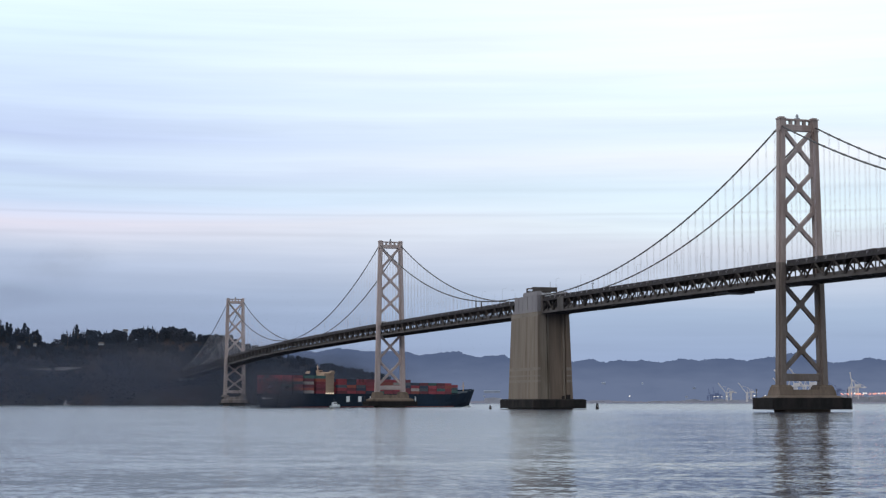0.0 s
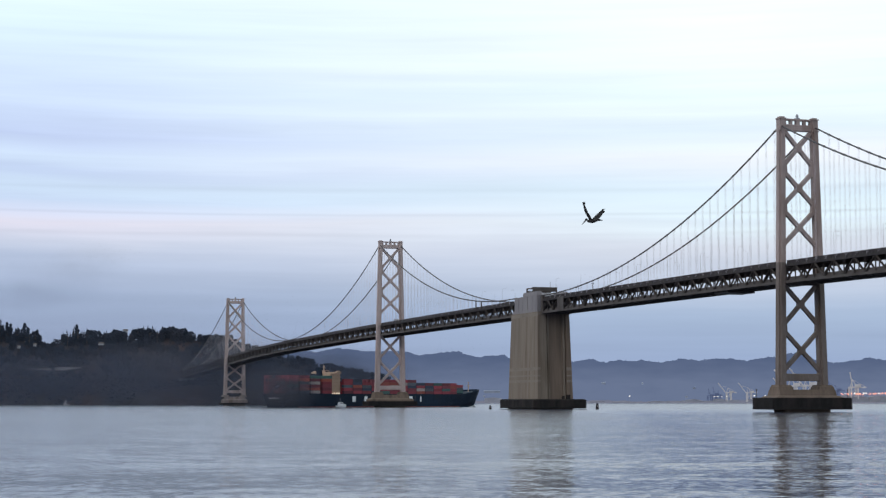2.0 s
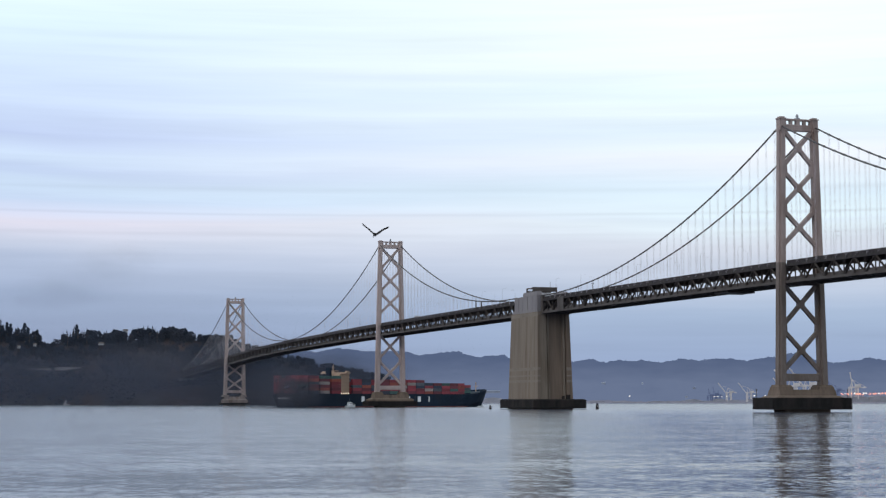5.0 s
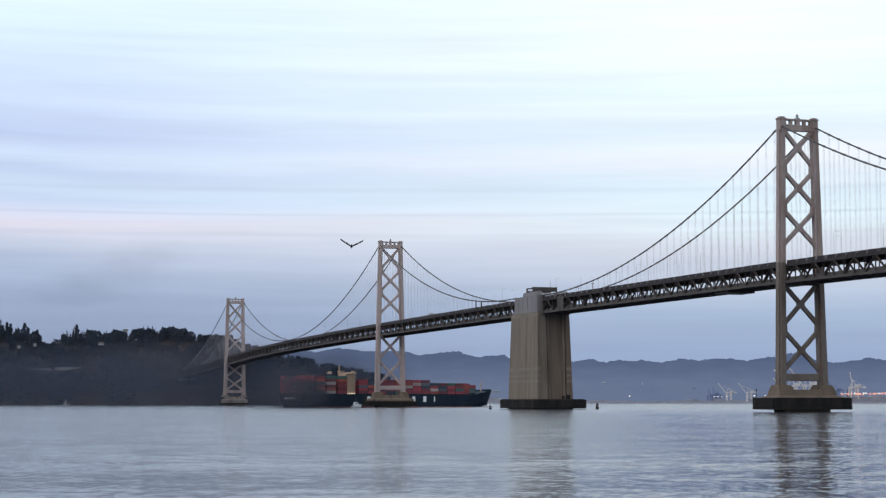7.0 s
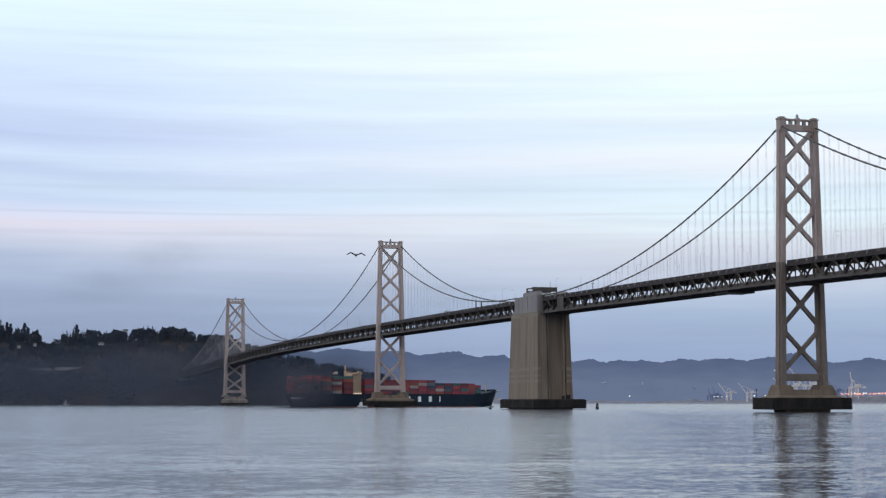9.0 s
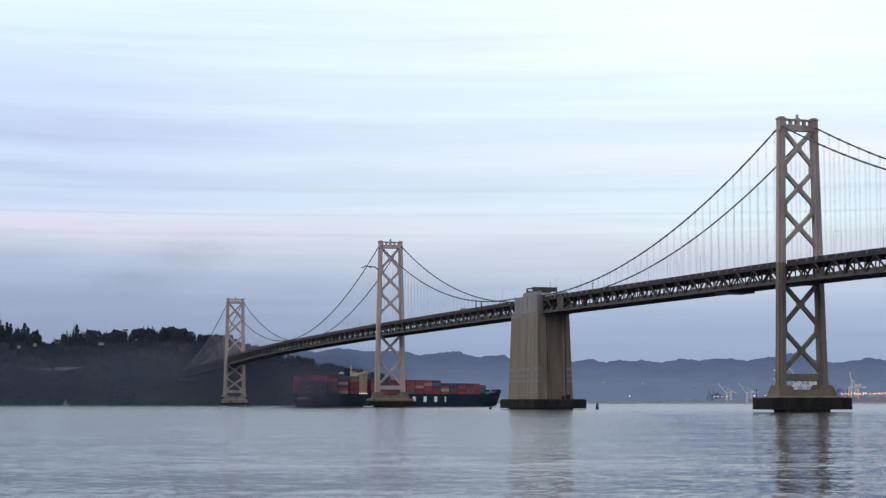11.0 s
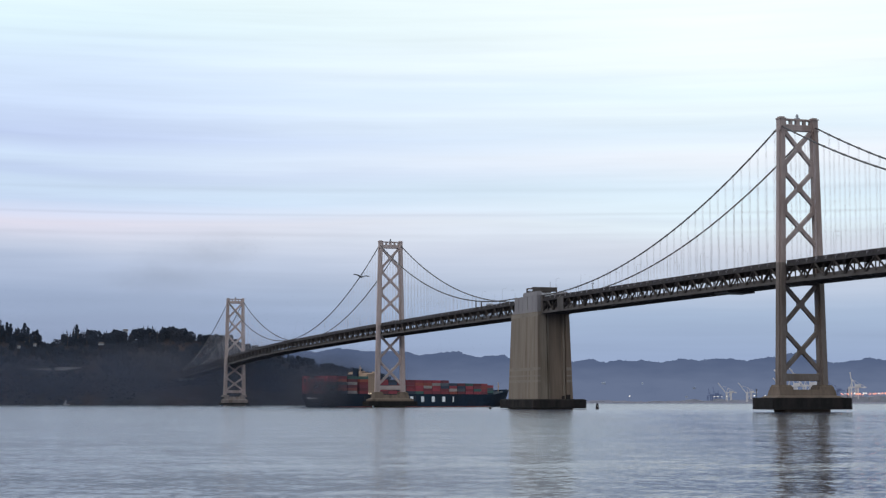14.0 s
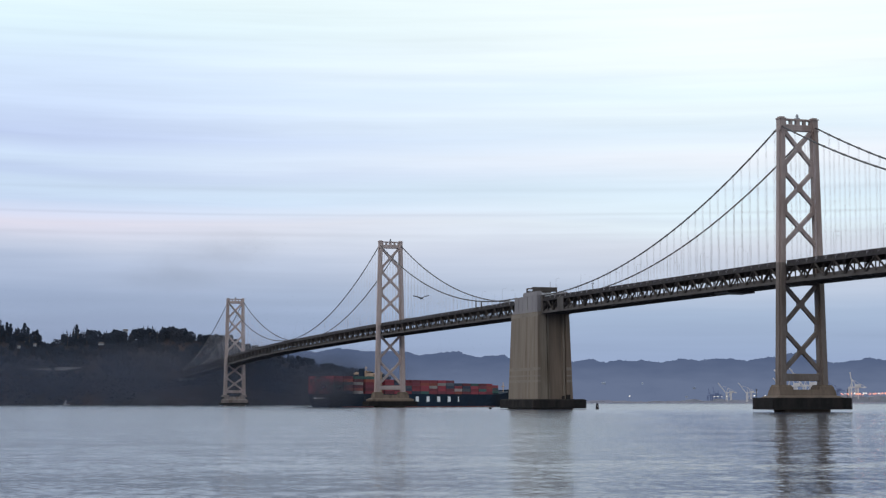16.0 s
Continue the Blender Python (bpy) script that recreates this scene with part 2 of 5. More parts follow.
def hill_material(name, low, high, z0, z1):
    """Distant land as a plain glowing backdrop, its air haze put into the colour, paler towards the shore."""
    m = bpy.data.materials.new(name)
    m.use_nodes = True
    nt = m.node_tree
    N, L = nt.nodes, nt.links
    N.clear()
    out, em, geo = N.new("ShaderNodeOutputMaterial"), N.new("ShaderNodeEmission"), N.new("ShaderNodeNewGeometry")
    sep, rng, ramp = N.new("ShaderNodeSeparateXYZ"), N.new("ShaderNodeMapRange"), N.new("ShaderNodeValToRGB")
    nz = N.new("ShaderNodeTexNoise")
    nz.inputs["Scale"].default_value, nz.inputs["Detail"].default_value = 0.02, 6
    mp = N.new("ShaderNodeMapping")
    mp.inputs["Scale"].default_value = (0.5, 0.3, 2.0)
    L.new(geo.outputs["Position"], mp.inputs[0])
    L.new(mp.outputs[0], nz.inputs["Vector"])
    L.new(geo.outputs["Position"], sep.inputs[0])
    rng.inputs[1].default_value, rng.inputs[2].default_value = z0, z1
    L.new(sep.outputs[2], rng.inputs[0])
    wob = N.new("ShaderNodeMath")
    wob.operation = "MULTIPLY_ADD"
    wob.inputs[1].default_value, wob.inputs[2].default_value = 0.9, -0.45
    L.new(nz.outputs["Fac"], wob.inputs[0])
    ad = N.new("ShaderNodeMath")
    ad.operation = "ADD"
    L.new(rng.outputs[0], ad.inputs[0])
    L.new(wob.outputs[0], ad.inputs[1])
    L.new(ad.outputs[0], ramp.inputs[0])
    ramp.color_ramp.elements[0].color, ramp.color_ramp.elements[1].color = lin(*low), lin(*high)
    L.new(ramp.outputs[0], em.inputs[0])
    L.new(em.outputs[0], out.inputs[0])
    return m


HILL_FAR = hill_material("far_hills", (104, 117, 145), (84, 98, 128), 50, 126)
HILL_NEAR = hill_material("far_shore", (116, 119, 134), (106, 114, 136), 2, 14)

# ---------------------------------------------------------------- building helpers
I4 = Matrix.Identity(4)


def place_of(ob):
    m = I4
    while ob:
        m = ob.matrix_basis @ m
        ob = ob.parent
    return m


def thing(name, at=(0, 0, 0), label="", category="", group="", kind="", turn=0):
    ob = new(name)
    ob.matrix_basis = pose(*at, 0, 0, turn)
    return tagged(ob, label, category, group, kind)


def mesh_of(bm, name, mat):
    me = bpy.data.meshes.new(name)
    bm.to_mesh(me)
    bm.free()
    for m in (mat if isinstance(mat, (list, tuple)) else [mat]):
        me.materials.append(m)
    return me


def part(name, bm, mat, parent, label="", local=False):
    """One mesh under a thing; its coordinates are the world's, or the parent's with local."""
    me = bm if isinstance(bm, bpy.types.Mesh) else mesh_of(bm, name, mat)
    ob = new(name, me)
    ob.parent = parent
    ob.matrix_basis = I4 if local else place_of(parent).inverted()
    return tagged(ob, label)


def add_box(bm, lo, hi, m=None):
    v = [bm.verts.new((x, y, z)) for z in (lo[2], hi[2]) for y in (lo[1], hi[1]) for x in (lo[0], hi[0])]
    for f in ((0, 2, 3, 1), (4, 5, 7, 6), (0, 1, 5, 4), (2, 6, 7, 3), (0, 4, 6, 2), (1, 3, 7, 5)):
        bm.faces.new([v[i] for i in f])
    if m is not None:
        for q in v:
            q.co = m @ q.co
    return v


def add_loft(bm, rings, close=True):
    vs = [[bm.verts.new(p) for p in r] for r in rings]
    k = len(rings[0])
    for a, b in zip(vs, vs[1:]):
        for i in range(k if close else k - 1):
            bm.faces.new((a[i], a[(i + 1) % k], b[(i + 1) % k], b[i]))
    if close:
        bm.faces.new(vs[0][::-1])
        bm.faces.new(vs[-1])
    return vs


def add_tube(bm, pts, r, sides=6):
    rings = []
    for i, p in enumerate(pts):
        p = Vector(p)
        t = (Vector(pts[min(i + 1, len(pts) - 1)]) - Vector(pts[max(i - 1, 0)])).normalized()
        a = t.cross(Vector((0, 0, 1)) if abs(t.z) < 0.95 else Vector((1, 0, 0))).normalized()
        b = a.cross(t)
        rr = r[i] if isinstance(r, (list, tuple)) else r
        rings.append([p + rr * (math.cos(k * math.tau / sides) * a + math.sin(k * math.tau / sides) * b) for k in range(sides)])
    add_loft(bm, rings)


def unit_section(name, outline, mat):
    """A bar of length 1 along x, with the outline in y and z."""
    bm = bmesh.new()
    add_loft(bm, [[(x, y, z) for y, z in outline] for x in (-0.5, 0.5)])
    bmesh.ops.recalc_face_normals(bm, faces=bm.faces)
    return mesh_of(bm, name, mat)


H_OUT = [(-.5, -.5), (.5, -.5), (.5, -.34), (.16, -.34), (.16, .34), (.5, .34), (.5, .5), (-.5, .5), (-.5, .34), (-.16, .34), (-.16, -.34), (-.5, -.34)]
BOX_OUT = [(-.5, -.42), (-.42, -.5), (.42, -.5), (.5, -.42), (.5, .42), (.42, .5), (-.42, .5), (-.5, .42)]
H_TRUSS = unit_section("h_bar", H_OUT, TRUSS_PAINT)
BOX_TOWER = unit_section("box_bar", BOX_OUT, TOWER_PAINT)
BOX_TRUSS = unit_section("box_bar_dark", BOX_OUT, TRUSS_PAINT)


def bar(name, mesh, p0, p1, w, h, parent, side=None, label=""):
    """A bar from p0 to p1, w wide along side and h high across it."""
    p0, p1 = Vector(p0), Vector(p1)
    x = (p1 - p0).normalized()
    y = Vector(side) if side is not None else (Vector((0, 0, 1)).cross(x) if abs(x.z) < 0.99 else Vector((1, 0, 0)))
    z = x.cross(y).normalized()
    y = z.cross(x).normalized()
    m = Matrix((x, y, z)).transposed().to_4x4() @ Matrix.Diagonal(((p1 - p0).length, w, h, 1))
    m.translation = (p0 + p1) / 2
    ob = new(name, mesh)
    ob.parent = parent
    ob.matrix_basis = place_of(parent).inverted() @ m
    return tagged(ob, label)


# ---------------------------------------------------------------- the bridge's line
ORIGIN = Vector((65.57, 1234.97, 0))
ALONG = Vector((-0.32024, 0.94734, 0))
ACROSS = Vector((0.94734, 0.32024, 0))
S_W3, S_W5, S_W6, S_END = -370.6, 355.8, 1046.4, 1392.0
PANEL = 9.12


def br(s, off, z):
    return ORIGIN + float(s) * ALONG + float(off) * ACROSS + Vector((0, 0, z))


BR_M = Matrix((ALONG, -ACROSS, Vector((0, 0, 1)))).transposed().to_4x4()
BR_M.translation = ORIGIN


def rail_top(s):
    return float(np.interp(s, (-730, -465, -406, -344, -172, -40, 64, 226, 416, 502, 739, 886, 1055, 1400), (73.4, 76.75, 77.4, 77.8, 78.05, 78.15, 77.9, 77.3, 76.4, 75.6, 72.6, 69.6, 63.6, 50.6)))


# ---------------------------------------------------------------- water and ground
def make_water():
    bm = bmesh.new()
    xs = np.linspace(-2600, 2600, 27)
    ys = [-300, -100, 0, 60, 120, 200, 320, 500, 800, 1200, 1700, 2300, 3000, 3800, 4700]
    g = [[bm.verts.new((x, y, 0)) for x in xs] for y in ys]
    for a, b in zip(g, g[1:]):
        for i in range(len(xs) - 1):
            bm.faces.new((a[i], a[i + 1], b[i + 1], b[i]))
    ob = new("water", mesh_of(bm, "water", WATER))
    return tagged(ob, "calm grey-blue bay water with small ripples", "water", kind="structure")


WATER_SHEET = make_water()

# ---------------------------------------------------------------- towers
def half_width(z):
    """From the tower's middle to the middle of a leg: the legs lean in."""
    return 12.05 - 0.0193 * (z - 20)


def tower(s, top, joints_up, joints_low, label, up_bar, up_paint, low_bar, low_paint):
    """A steel tower: two cross-shaped legs, X braces, a pierced cap, on a concrete pier with a timber fender."""
    t = thing("bridge_tower", br(s, 0, 0), label, "bridge tower", "bridge towers")
    zb, split = 12.6, rail_top(s) - 1.0
    # legs
    for sd in (-1, 1):
        for name, paint, zs in (("lower_leg", low_paint, (zb, split)), ("upper_leg", up_paint, (split, (split + top) / 2, top - 5.8))):
            bm = bmesh.new()
            rings = []
            for z in zs:
                c, k = sd * half_width(z), 1.0 - 0.2 * (z - zb) / (top - zb)
                a, b, e, f = 2.25 * k, 2.9 * k, 1.35 * k, 1.75 * k
                out = [(-b, -e), (-b, e), (-f, e), (-f, a), (f, a), (f, e), (b, e), (b, -e), (f, -e), (f, -a), (-f, -a), (-f, -e)]
                rings.append([br(s + u, c + v, z) for u, v in out])
            add_loft(bm, rings)
            bmesh.ops.recalc_face_normals(bm, faces=bm.faces)
            part(name, bm, paint, t)
        # stepped saddle housing on the leg's head, over a collar
        bm = bmesh.new()
        c = sd * half_width(top - 3)
        for u, v, z0, z1 in ((2.35, 1.95, top - 7.3, top - 6.6), (2.0, 1.62, top - 6.6, top - 1.3), (2.3, 1.9, top - 1.3, top - 0.65), (1.6, 1.3, top - 0.65, top)):
            add_box(bm, (-u, -v, z0), (u, v, z1))
        for v in bm.verts:
            v.co = br(s + v.co.x, c + v.co.y, v.co.z)
        part("saddle_housing", bm, up_paint, t)
        # gussets where the braces meet the leg
        for js, paint in ((joints_up, up_paint), (joints_low, low_paint)):
            for z in js:
                if z == js[0]:
                    continue
                c, q = half_width(z), 1.7
                foot = (2.6, 0.6, 0.2) if z == js[-1] else (5.2, 2.2, 1.5)
                bm = bmesh.new()
                add_loft(bm, [[br(s + u, sd * a, zz) for a, zz in ((c - q + 0.3, z - foot[0]), (c - q - foot[2], z - foot[1]), (c - q - 1.3, z + 2.4), (c - q + 0.3, z + 5.6))] for u in (-1.15, 1.15)])
                bmesh.ops.recalc_face_normals(bm, faces=bm.faces)
                part("leg_gusset", bm, paint, t)
    # braces
    for js in (joints_up, joints_low):
        for z1, z0 in zip(js, js[1:]):
            w1, w0 = half_width(z1), half_width(z0)
            mid = (z0 + z1) / 2
            for sd in (-1, 1):
                bar("brace", up_bar if js is joints_up else low_bar, br(s, sd * w1, z1), br(s, -sd * w0, z0), 1.9 if sd > 0 else 1.82, 2.15, t, ALONG)
            bm = bmesh.new()
            pts = [(math.cos(k * math.tau / 8 + math.tau / 16) * 1.95, math.sin(k * math.tau / 8 + math.tau / 16) * 2.15) for k in range(8)]
            add_loft(bm, [[br(s + u, a, mid + b) for a, b in pts] for u in (-1.25, 1.25)])
            bmesh.ops.recalc_face_normals(bm, faces=bm.faces)
            part("centre_gusset", bm, up_paint if js is joints_up else low_paint, t)
    # struts
    bar("bottom_strut", low_bar, br(s, -11.4, 17.8), br(s, 11.4, 17.8), 2.6, 3.8, t, ALONG)
    zd = joints_low[0]
    bar("deck_strut", BOX_TRUSS, br(s, -10.2, zd - 0.6), br(s, 10.2, zd - 0.6), 3.0, 2.4, t, ALONG)
    # pierced cap between the legs
    bar("cap_lower_beam", up_bar, br(s, -8.6, top - 5.6), br(s, 8.6, top - 5.6), 2.2, 3.4, t, ALONG)
    bar("cap_upper_beam", up_bar, br(s, -8.6, top - 1.35), br(s, 8.6, top - 1.35), 2.2, 1.0, t, ALONG)
    for o, wd in ((-7.7, 1.5), (-3.95, 1.5), (0, 2.3), (3.95, 1.5), (7.7, 1.5)):
        bar("cap_post", up_bar, br(s, o, top - 4.0), br(s, o, top - 1.7), 1.9, wd, t, ALONG)
    bm = bmesh.new()
    add_box(bm, (-0.9, -1.1, top - 0.9), (0.9, 1.1, top - 0.2))
    add_box(bm, (-0.55, -0.55, top - 0.2), (0.55, 0.55, top + 1.2))
    for v in bm.verts:
        v.co = br(s + v.co.x, v.co.y, v.co.z)
    bmesh.ops.create_icosphere(bm, subdivisions=1, radius=0.5, matrix=Matrix.Translation(br(s, 0, top + 1.5)))
    part("beacon", bm, LAMP_STEEL, t, "grey aircraft beacon on the tower cap")
    # concrete pier, the one by the island smaller and paler
    far = s == S_W6
    k, stone = (0.8, CONCRETE_TAN) if far else (1.0, CONCRETE_BROWN)
    bm = bmesh.new()
    for sd in (-1, 1):
        add_loft(bm, [[br(s + a * u, sd * 11.9 + b * v, z) for u, v in ((-1, -1), (1, -1), (1, 1), (-1, 1))]
                      for z, a, b in ((11.0, 5.0, 4.2), (13.0, 4.6, 4.0), (13.05, 4.0, 3.7), (13.9, 3.8, 3.5))])
    add_loft(bm, [[br(s + a * k * u, b * k * v, z) for u, v in ((-1, -1), (1, -1), (1, 1), (-1, 1))]
                  for z, a, b in ((2.2, 8.5, 19.2), (7.0, 8.5, 20.4), (8.2, 7.4, 18.0), (8.5, 6.2, 16.6), (11.5, 5.6, 16.0))])
    bmesh.ops.recalc_face_normals(bm, faces=bm.faces)
    part("pier", bm, stone, t, "pale concrete pier" if far else "stained brown concrete pier")
    for sd in (-1, 1):
        bm = bmesh.new()
        add_tube(bm, [br(s + 3.0, sd * 9.5, -2.0), br(s + 3.0, sd * 9.5, 2.4)], 4.4, 16)
        part("caisson", bm, CONCRETE_BROWN, t)
    bm = bmesh.new()
    add_loft(bm, [[br(s + 6.2 * u, 13.6 * v, z) for u, v in ((-1, -0.9), (-0.8, -1), (0.8, -1), (1, -0.9), (1, 0.9), (0.8, 1), (-0.8, 1), (-1, 0.9))] for z in (-2.0, 2.3)])
    bmesh.ops.recalc_face_normals(bm, faces=bm.faces)
    part("plinth", bm, CONCRETE_BROWN, t)
    # fender: a ring of upright timbers with walers
    fend = part("fender", bmesh.new(), FENDER_TIMBER, t, "tarred timber fender round the pier")
    bm = bmesh.new()
    fx, fy, ft = 10.2 * k, 22.8 * k, 3.6 if far else 7.4 if s < 0 else 5.6
    add_loft(bm, [[br(s + fx * u, fy * v, z) for u, v in ((-1, -1), (1, -1), (1, 1), (-1, 1))] for z in (1.4, ft)])
    bmesh.ops.recalc_face_normals(bm, faces=bm.faces)
    bm.to_mesh(fend.data)
    bm.free()
    for sd in (-1, 1):
        bm = bmesh.new()
        u = s - sd * (fx - 1.2)
        add_tube(bm, [br(u, sd * (fy - 1.5), ft - 0.1), br(u, sd * (fy - 1.5), ft + 3.7)], 0.16, 6)
        add_tube(bm, [br(u, sd * (fy - 1.5), ft + 3.6), br(u, sd * (fy - 1.5), ft + 4.4)], 0.34, 8)
        part("navigation_light", bm, TRUSS_PAINT, t, "dark navigation light on a slim post")
    for z in [q for q in (1.75, 2.8, 3.85, 4.9, 6.0, 7.05) if q < ft - 0.3]:
        bm = bmesh.new()
        add_loft(bm, [[br(s + (fx + .25) * u, (fy + .25) * v, zz) for u, v in ((-1, -1), (1, -1), (1, 1), (-1, 1))] for zz in (z - .3, z + .3)])
        bmesh.ops.recalc_face_normals(bm, faces=bm.faces)
        part("waler", bm, FENDER_TIMBER, fend)
    return t


LAB = "tall tan-grey steel suspension tower"
BOX_HAZED = unit_section("box_bar_hazed", BOX_OUT, HAZED_TOWER_PAINT)
BOX_SHADED = unit_section("box_bar_shaded", BOX_OUT, SHADED_TOWER_PAINT)
UP, LOW = [147.0, 125.6, 105.2, 84.6], [67.0, 43.2, 19.6]
tower(S_W3, 152.6, UP, LOW, LAB + " with X braces", BOX_TOWER, TOWER_PAINT, BOX_SHADED, SHADED_TOWER_PAINT)
tower(S_W5, 152.6, UP, LOW, LAB + " near the ship channel", BOX_HAZED, HAZED_TOWER_PAINT, BOX_HAZED, HAZED_TOWER_PAINT)
tower(S_W6, 138.9, [133.2, 112.0, 91.0, 69.0], [54.0, 36.5, 19.0], LAB + " near the wooded island", BOX_HAZED, HAZED_TOWER_PAINT, BOX_HAZED, HAZED_TOWER_PAINT)

# ---------------------------------------------------------------- stiffening truss spans
def strip(bm, s0, s1, off, zoff, w, h, step=PANEL):
    """A box of section w by h that follows the roadway, zoff below the rail's top."""
    k = max(1, round((s1 - s0) / step))
    rings = []
    for i in range(k + 1):
        s = s0 + (s1 - s0) * i / k
        z = rail_top(s) - zoff
        rings.append([br(s, off - w / 2, z - h / 2), br(s, off + w / 2, z - h / 2), br(s, off + w / 2, z + h / 2), br(s, off - w / 2, z + h / 2)])
    add_loft(bm, rings)
    bmesh.ops.recalc_face_normals(bm, faces=bm.faces)


def span(s0, s1, label):
    t = thing("bridge_span", br((s0 + s1) / 2, 0, rail_top((s0 + s1) / 2)), label, "bridge span", "bridge spans")
    k = 2 * round((s1 - s0) / PANEL / 2)
    st = (s1 - s0) / k
    for name, zo, th in (("upper_deck", 1.55, 0.5), ("lower_deck", 9.8, 0.5)):
        bm = bmesh.new()
        strip(bm, s0, s1, 0, zo, 18.4, th)
        part(name, bm, DECK_CONCRETE, t)
    for off in (-9.9, 9.9):
        e = off / 9.9
        for name, zo, w, h, o in (("top_chord", 2.6, 0.9, 1.15, off), ("bottom_chord", 11.05, 0.9, 1.3, off),
                                  ("parapet", 0.70, 0.35, 1.40, off - e * 0.55), ("lower_parapet", 9.1, 0.3, 0.9, off - e * 0.6),
                                  ("edge_girder", 1.75, 0.5, 0.9, off - e * 0.5), ("lower_edge_girder", 10.1, 0.5, 1.0, off - e * 0.75)):
            bm = bmesh.new()
            strip(bm, s0, s1, o, zo, w, h)
            part(name, bm, RAIL_PAINT if name in ("parapet", "edge_girder", "top_chord") else TRUSS_PAINT, t)
        top = lambda s: br(s, off, rail_top(s) - 2.6)
        bot = lambda s: br(s, off, rail_top(s) - 10.75)
        for i in range(k):
            a, b = s0 + i * st, s0 + (i + 1) * st
            p, q = (bot(a), top(b)) if i % 2 == 0 else (top(a), bot(b))
            bar("diagonal", H_TRUSS, p, q, 0.75, 0.72, t, ACROSS)
        for i in range(k + 1):
            a = s0 + i * st
            bar("post", H_TRUSS, bot(a), top(a), 0.5, 0.42, t, ACROSS)
    for i in range(k + 1):
        a = min(max(s0 + i * st, s0 + 0.4), s1 - 0.4)
        z = rail_top(a)
        bar("floor_beam", H_TRUSS, br(a, -9.3, z - 2.75), br(a, 9.3, z - 2.75), 0.6, 1.9, t)
        bar("lower_floor_beam", H_TRUSS, br(a, -9.9, z - 10.85), br(a, 9.9, z - 10.85), 0.6, 1.5, t)
    bm = bmesh.new()
    for o in (-6.6, -3.3, 0, 3.3, 6.6):
        strip(bm, s0, s1, o, 2.15, 0.4, 0.7)
        strip(bm, s0, s1, o, 10.35, 0.4, 0.7)
    part("stringer", bm, TRUSS_PAINT, t)
    # bottom lateral bracing
    for i in range(0, k, 2):
        a, b = s0 + i * st, s0 + (i + 2) * st
        for e in (-1, 1):
            bar("lateral", BOX_TRUSS, br(a, -9.6 * e, rail_top(a) - 11.35), br(b, 9.6 * e, rail_top(b) - 11.35 - 0.02 * e), 0.5, 0.4 + 0.03 * e, t)
    return t


SPANL = "double-deck dark steel truss roadway"
span(S_W3 - 350, S_W3 - 3.4, SPANL + ", main span beyond the tall tower")
span(S_W3 + 3.4, -41.5, SPANL + " between tower and anchorage")
span(11.5, S_W5 - 3.4, SPANL + " on the anchorage's far side")
span(S_W5 + 3.4, S_W6 - 3.4, SPANL + " over the ship channel")
span(S_W6 + 3.4, S_END, SPANL + " reaching the island")

# ---------------------------------------------------------------- cables
def quad(p0, p1, p2):
    c = np.polyfit([p[0] for p in (p0, p1, p2)], [p[1] for p in (p0, p1, p2)], 2)
    return lambda s: float(np.polyval(c, s))


def cable(s0, s1, fz, off, label):
    t = thing("suspension_cable", br(s0, off, fz(s0)), label, "bridge cable", "suspension cables")
    bm = bmesh.new()
    k = max(8, round(abs(s1 - s0) / 8))
    add_tube(bm, [br(s, off, fz(s)) for s in np.linspace(s0, s1, k + 1)], 0.42, 8)
    bmesh.ops.recalc_face_normals(bm, faces=bm.faces)
    part("main_cable", bm, CABLE_PAINT, t)
    lo, hi = min(s0, s1), max(s0, s1)
    # hangers, one to each panel point
    for i in range(int((hi - lo - 6) / PANEL)):
        s = lo + 6 + i * PANEL
        zt, zd = fz(s), rail_top(s) - 2.0
        if zt < zd + 2.5:
            continue
        thing_hanger(t, s, off, zd, zt)


def hanger_mesh():
    bm = bmesh.new()
    for u in (-0.25, 0.25):
        for w in (-0.3, 0.3):
            add_tube(bm, [(u, w, 0), (u, w, 1)], 0.03, 4)
    return mesh_of(bm, "hanger", ROPE_STEEL)


def band_mesh():
    bm = bmesh.new()
    add_tube(bm, [(-0.55, 0, 0), (-0.5, 0, 0), (0.5, 0, 0), (0.55, 0, 0)], [0.44, 0.56, 0.56, 0.44], 8)
    return mesh_of(bm, "cable_band", CABLE_PAINT)


HANGER, BAND = hanger_mesh(), band_mesh()


def thing_hanger(t, s, off, z0, z1):
    inv = place_of(t).inverted()
    ob = new("hanger", HANGER)
    ob.parent = t
    m = BR_M.to_3x3().to_4x4() @ Matrix.Diagonal((1, 1, z1 - z0, 1))
    m.translation = br(s, off, z0)
    ob.matrix_basis = inv @ m
    b = new("cable_band", BAND)
    b.parent = t
    m = BR_M.to_3x3().to_4x4()
    m.translation = br(s, off, z1)
    b.matrix_basis = inv @ m


CABL = "dark steel main cable with hangers"
for off in (-9.9, 9.9):
    f = quad((S_W3, 148.2), (S_W3 - 173, 92.6), (S_W3 - 351.4, 75.5))
    cable(S_W3, S_W3 - 349, f, off, CABL + " over the main span")
    f = quad((S_W3, 148.2), (-213, 97.5), (-91, 80.4))
    cable(S_W3, -38, f, off, CABL + " falling to the anchorage")
    f = quad((S_W5, 148.4), (153, 89.7), (86, 81.8))
    cable(S_W5, 8, f, off, CABL + " rising from the anchorage")
    f = quad((S_W5, 149.2), (725, 73.0), (S_W6, 135.0))
    cable(S_W5, S_W6, f, off, CABL + " over the ship channel")
    f = quad((S_W6, 133.6), (1151, 97.5), (1385, 53.0))
    cable(S_W6, 1385, f, off, CABL + " falling to the island")

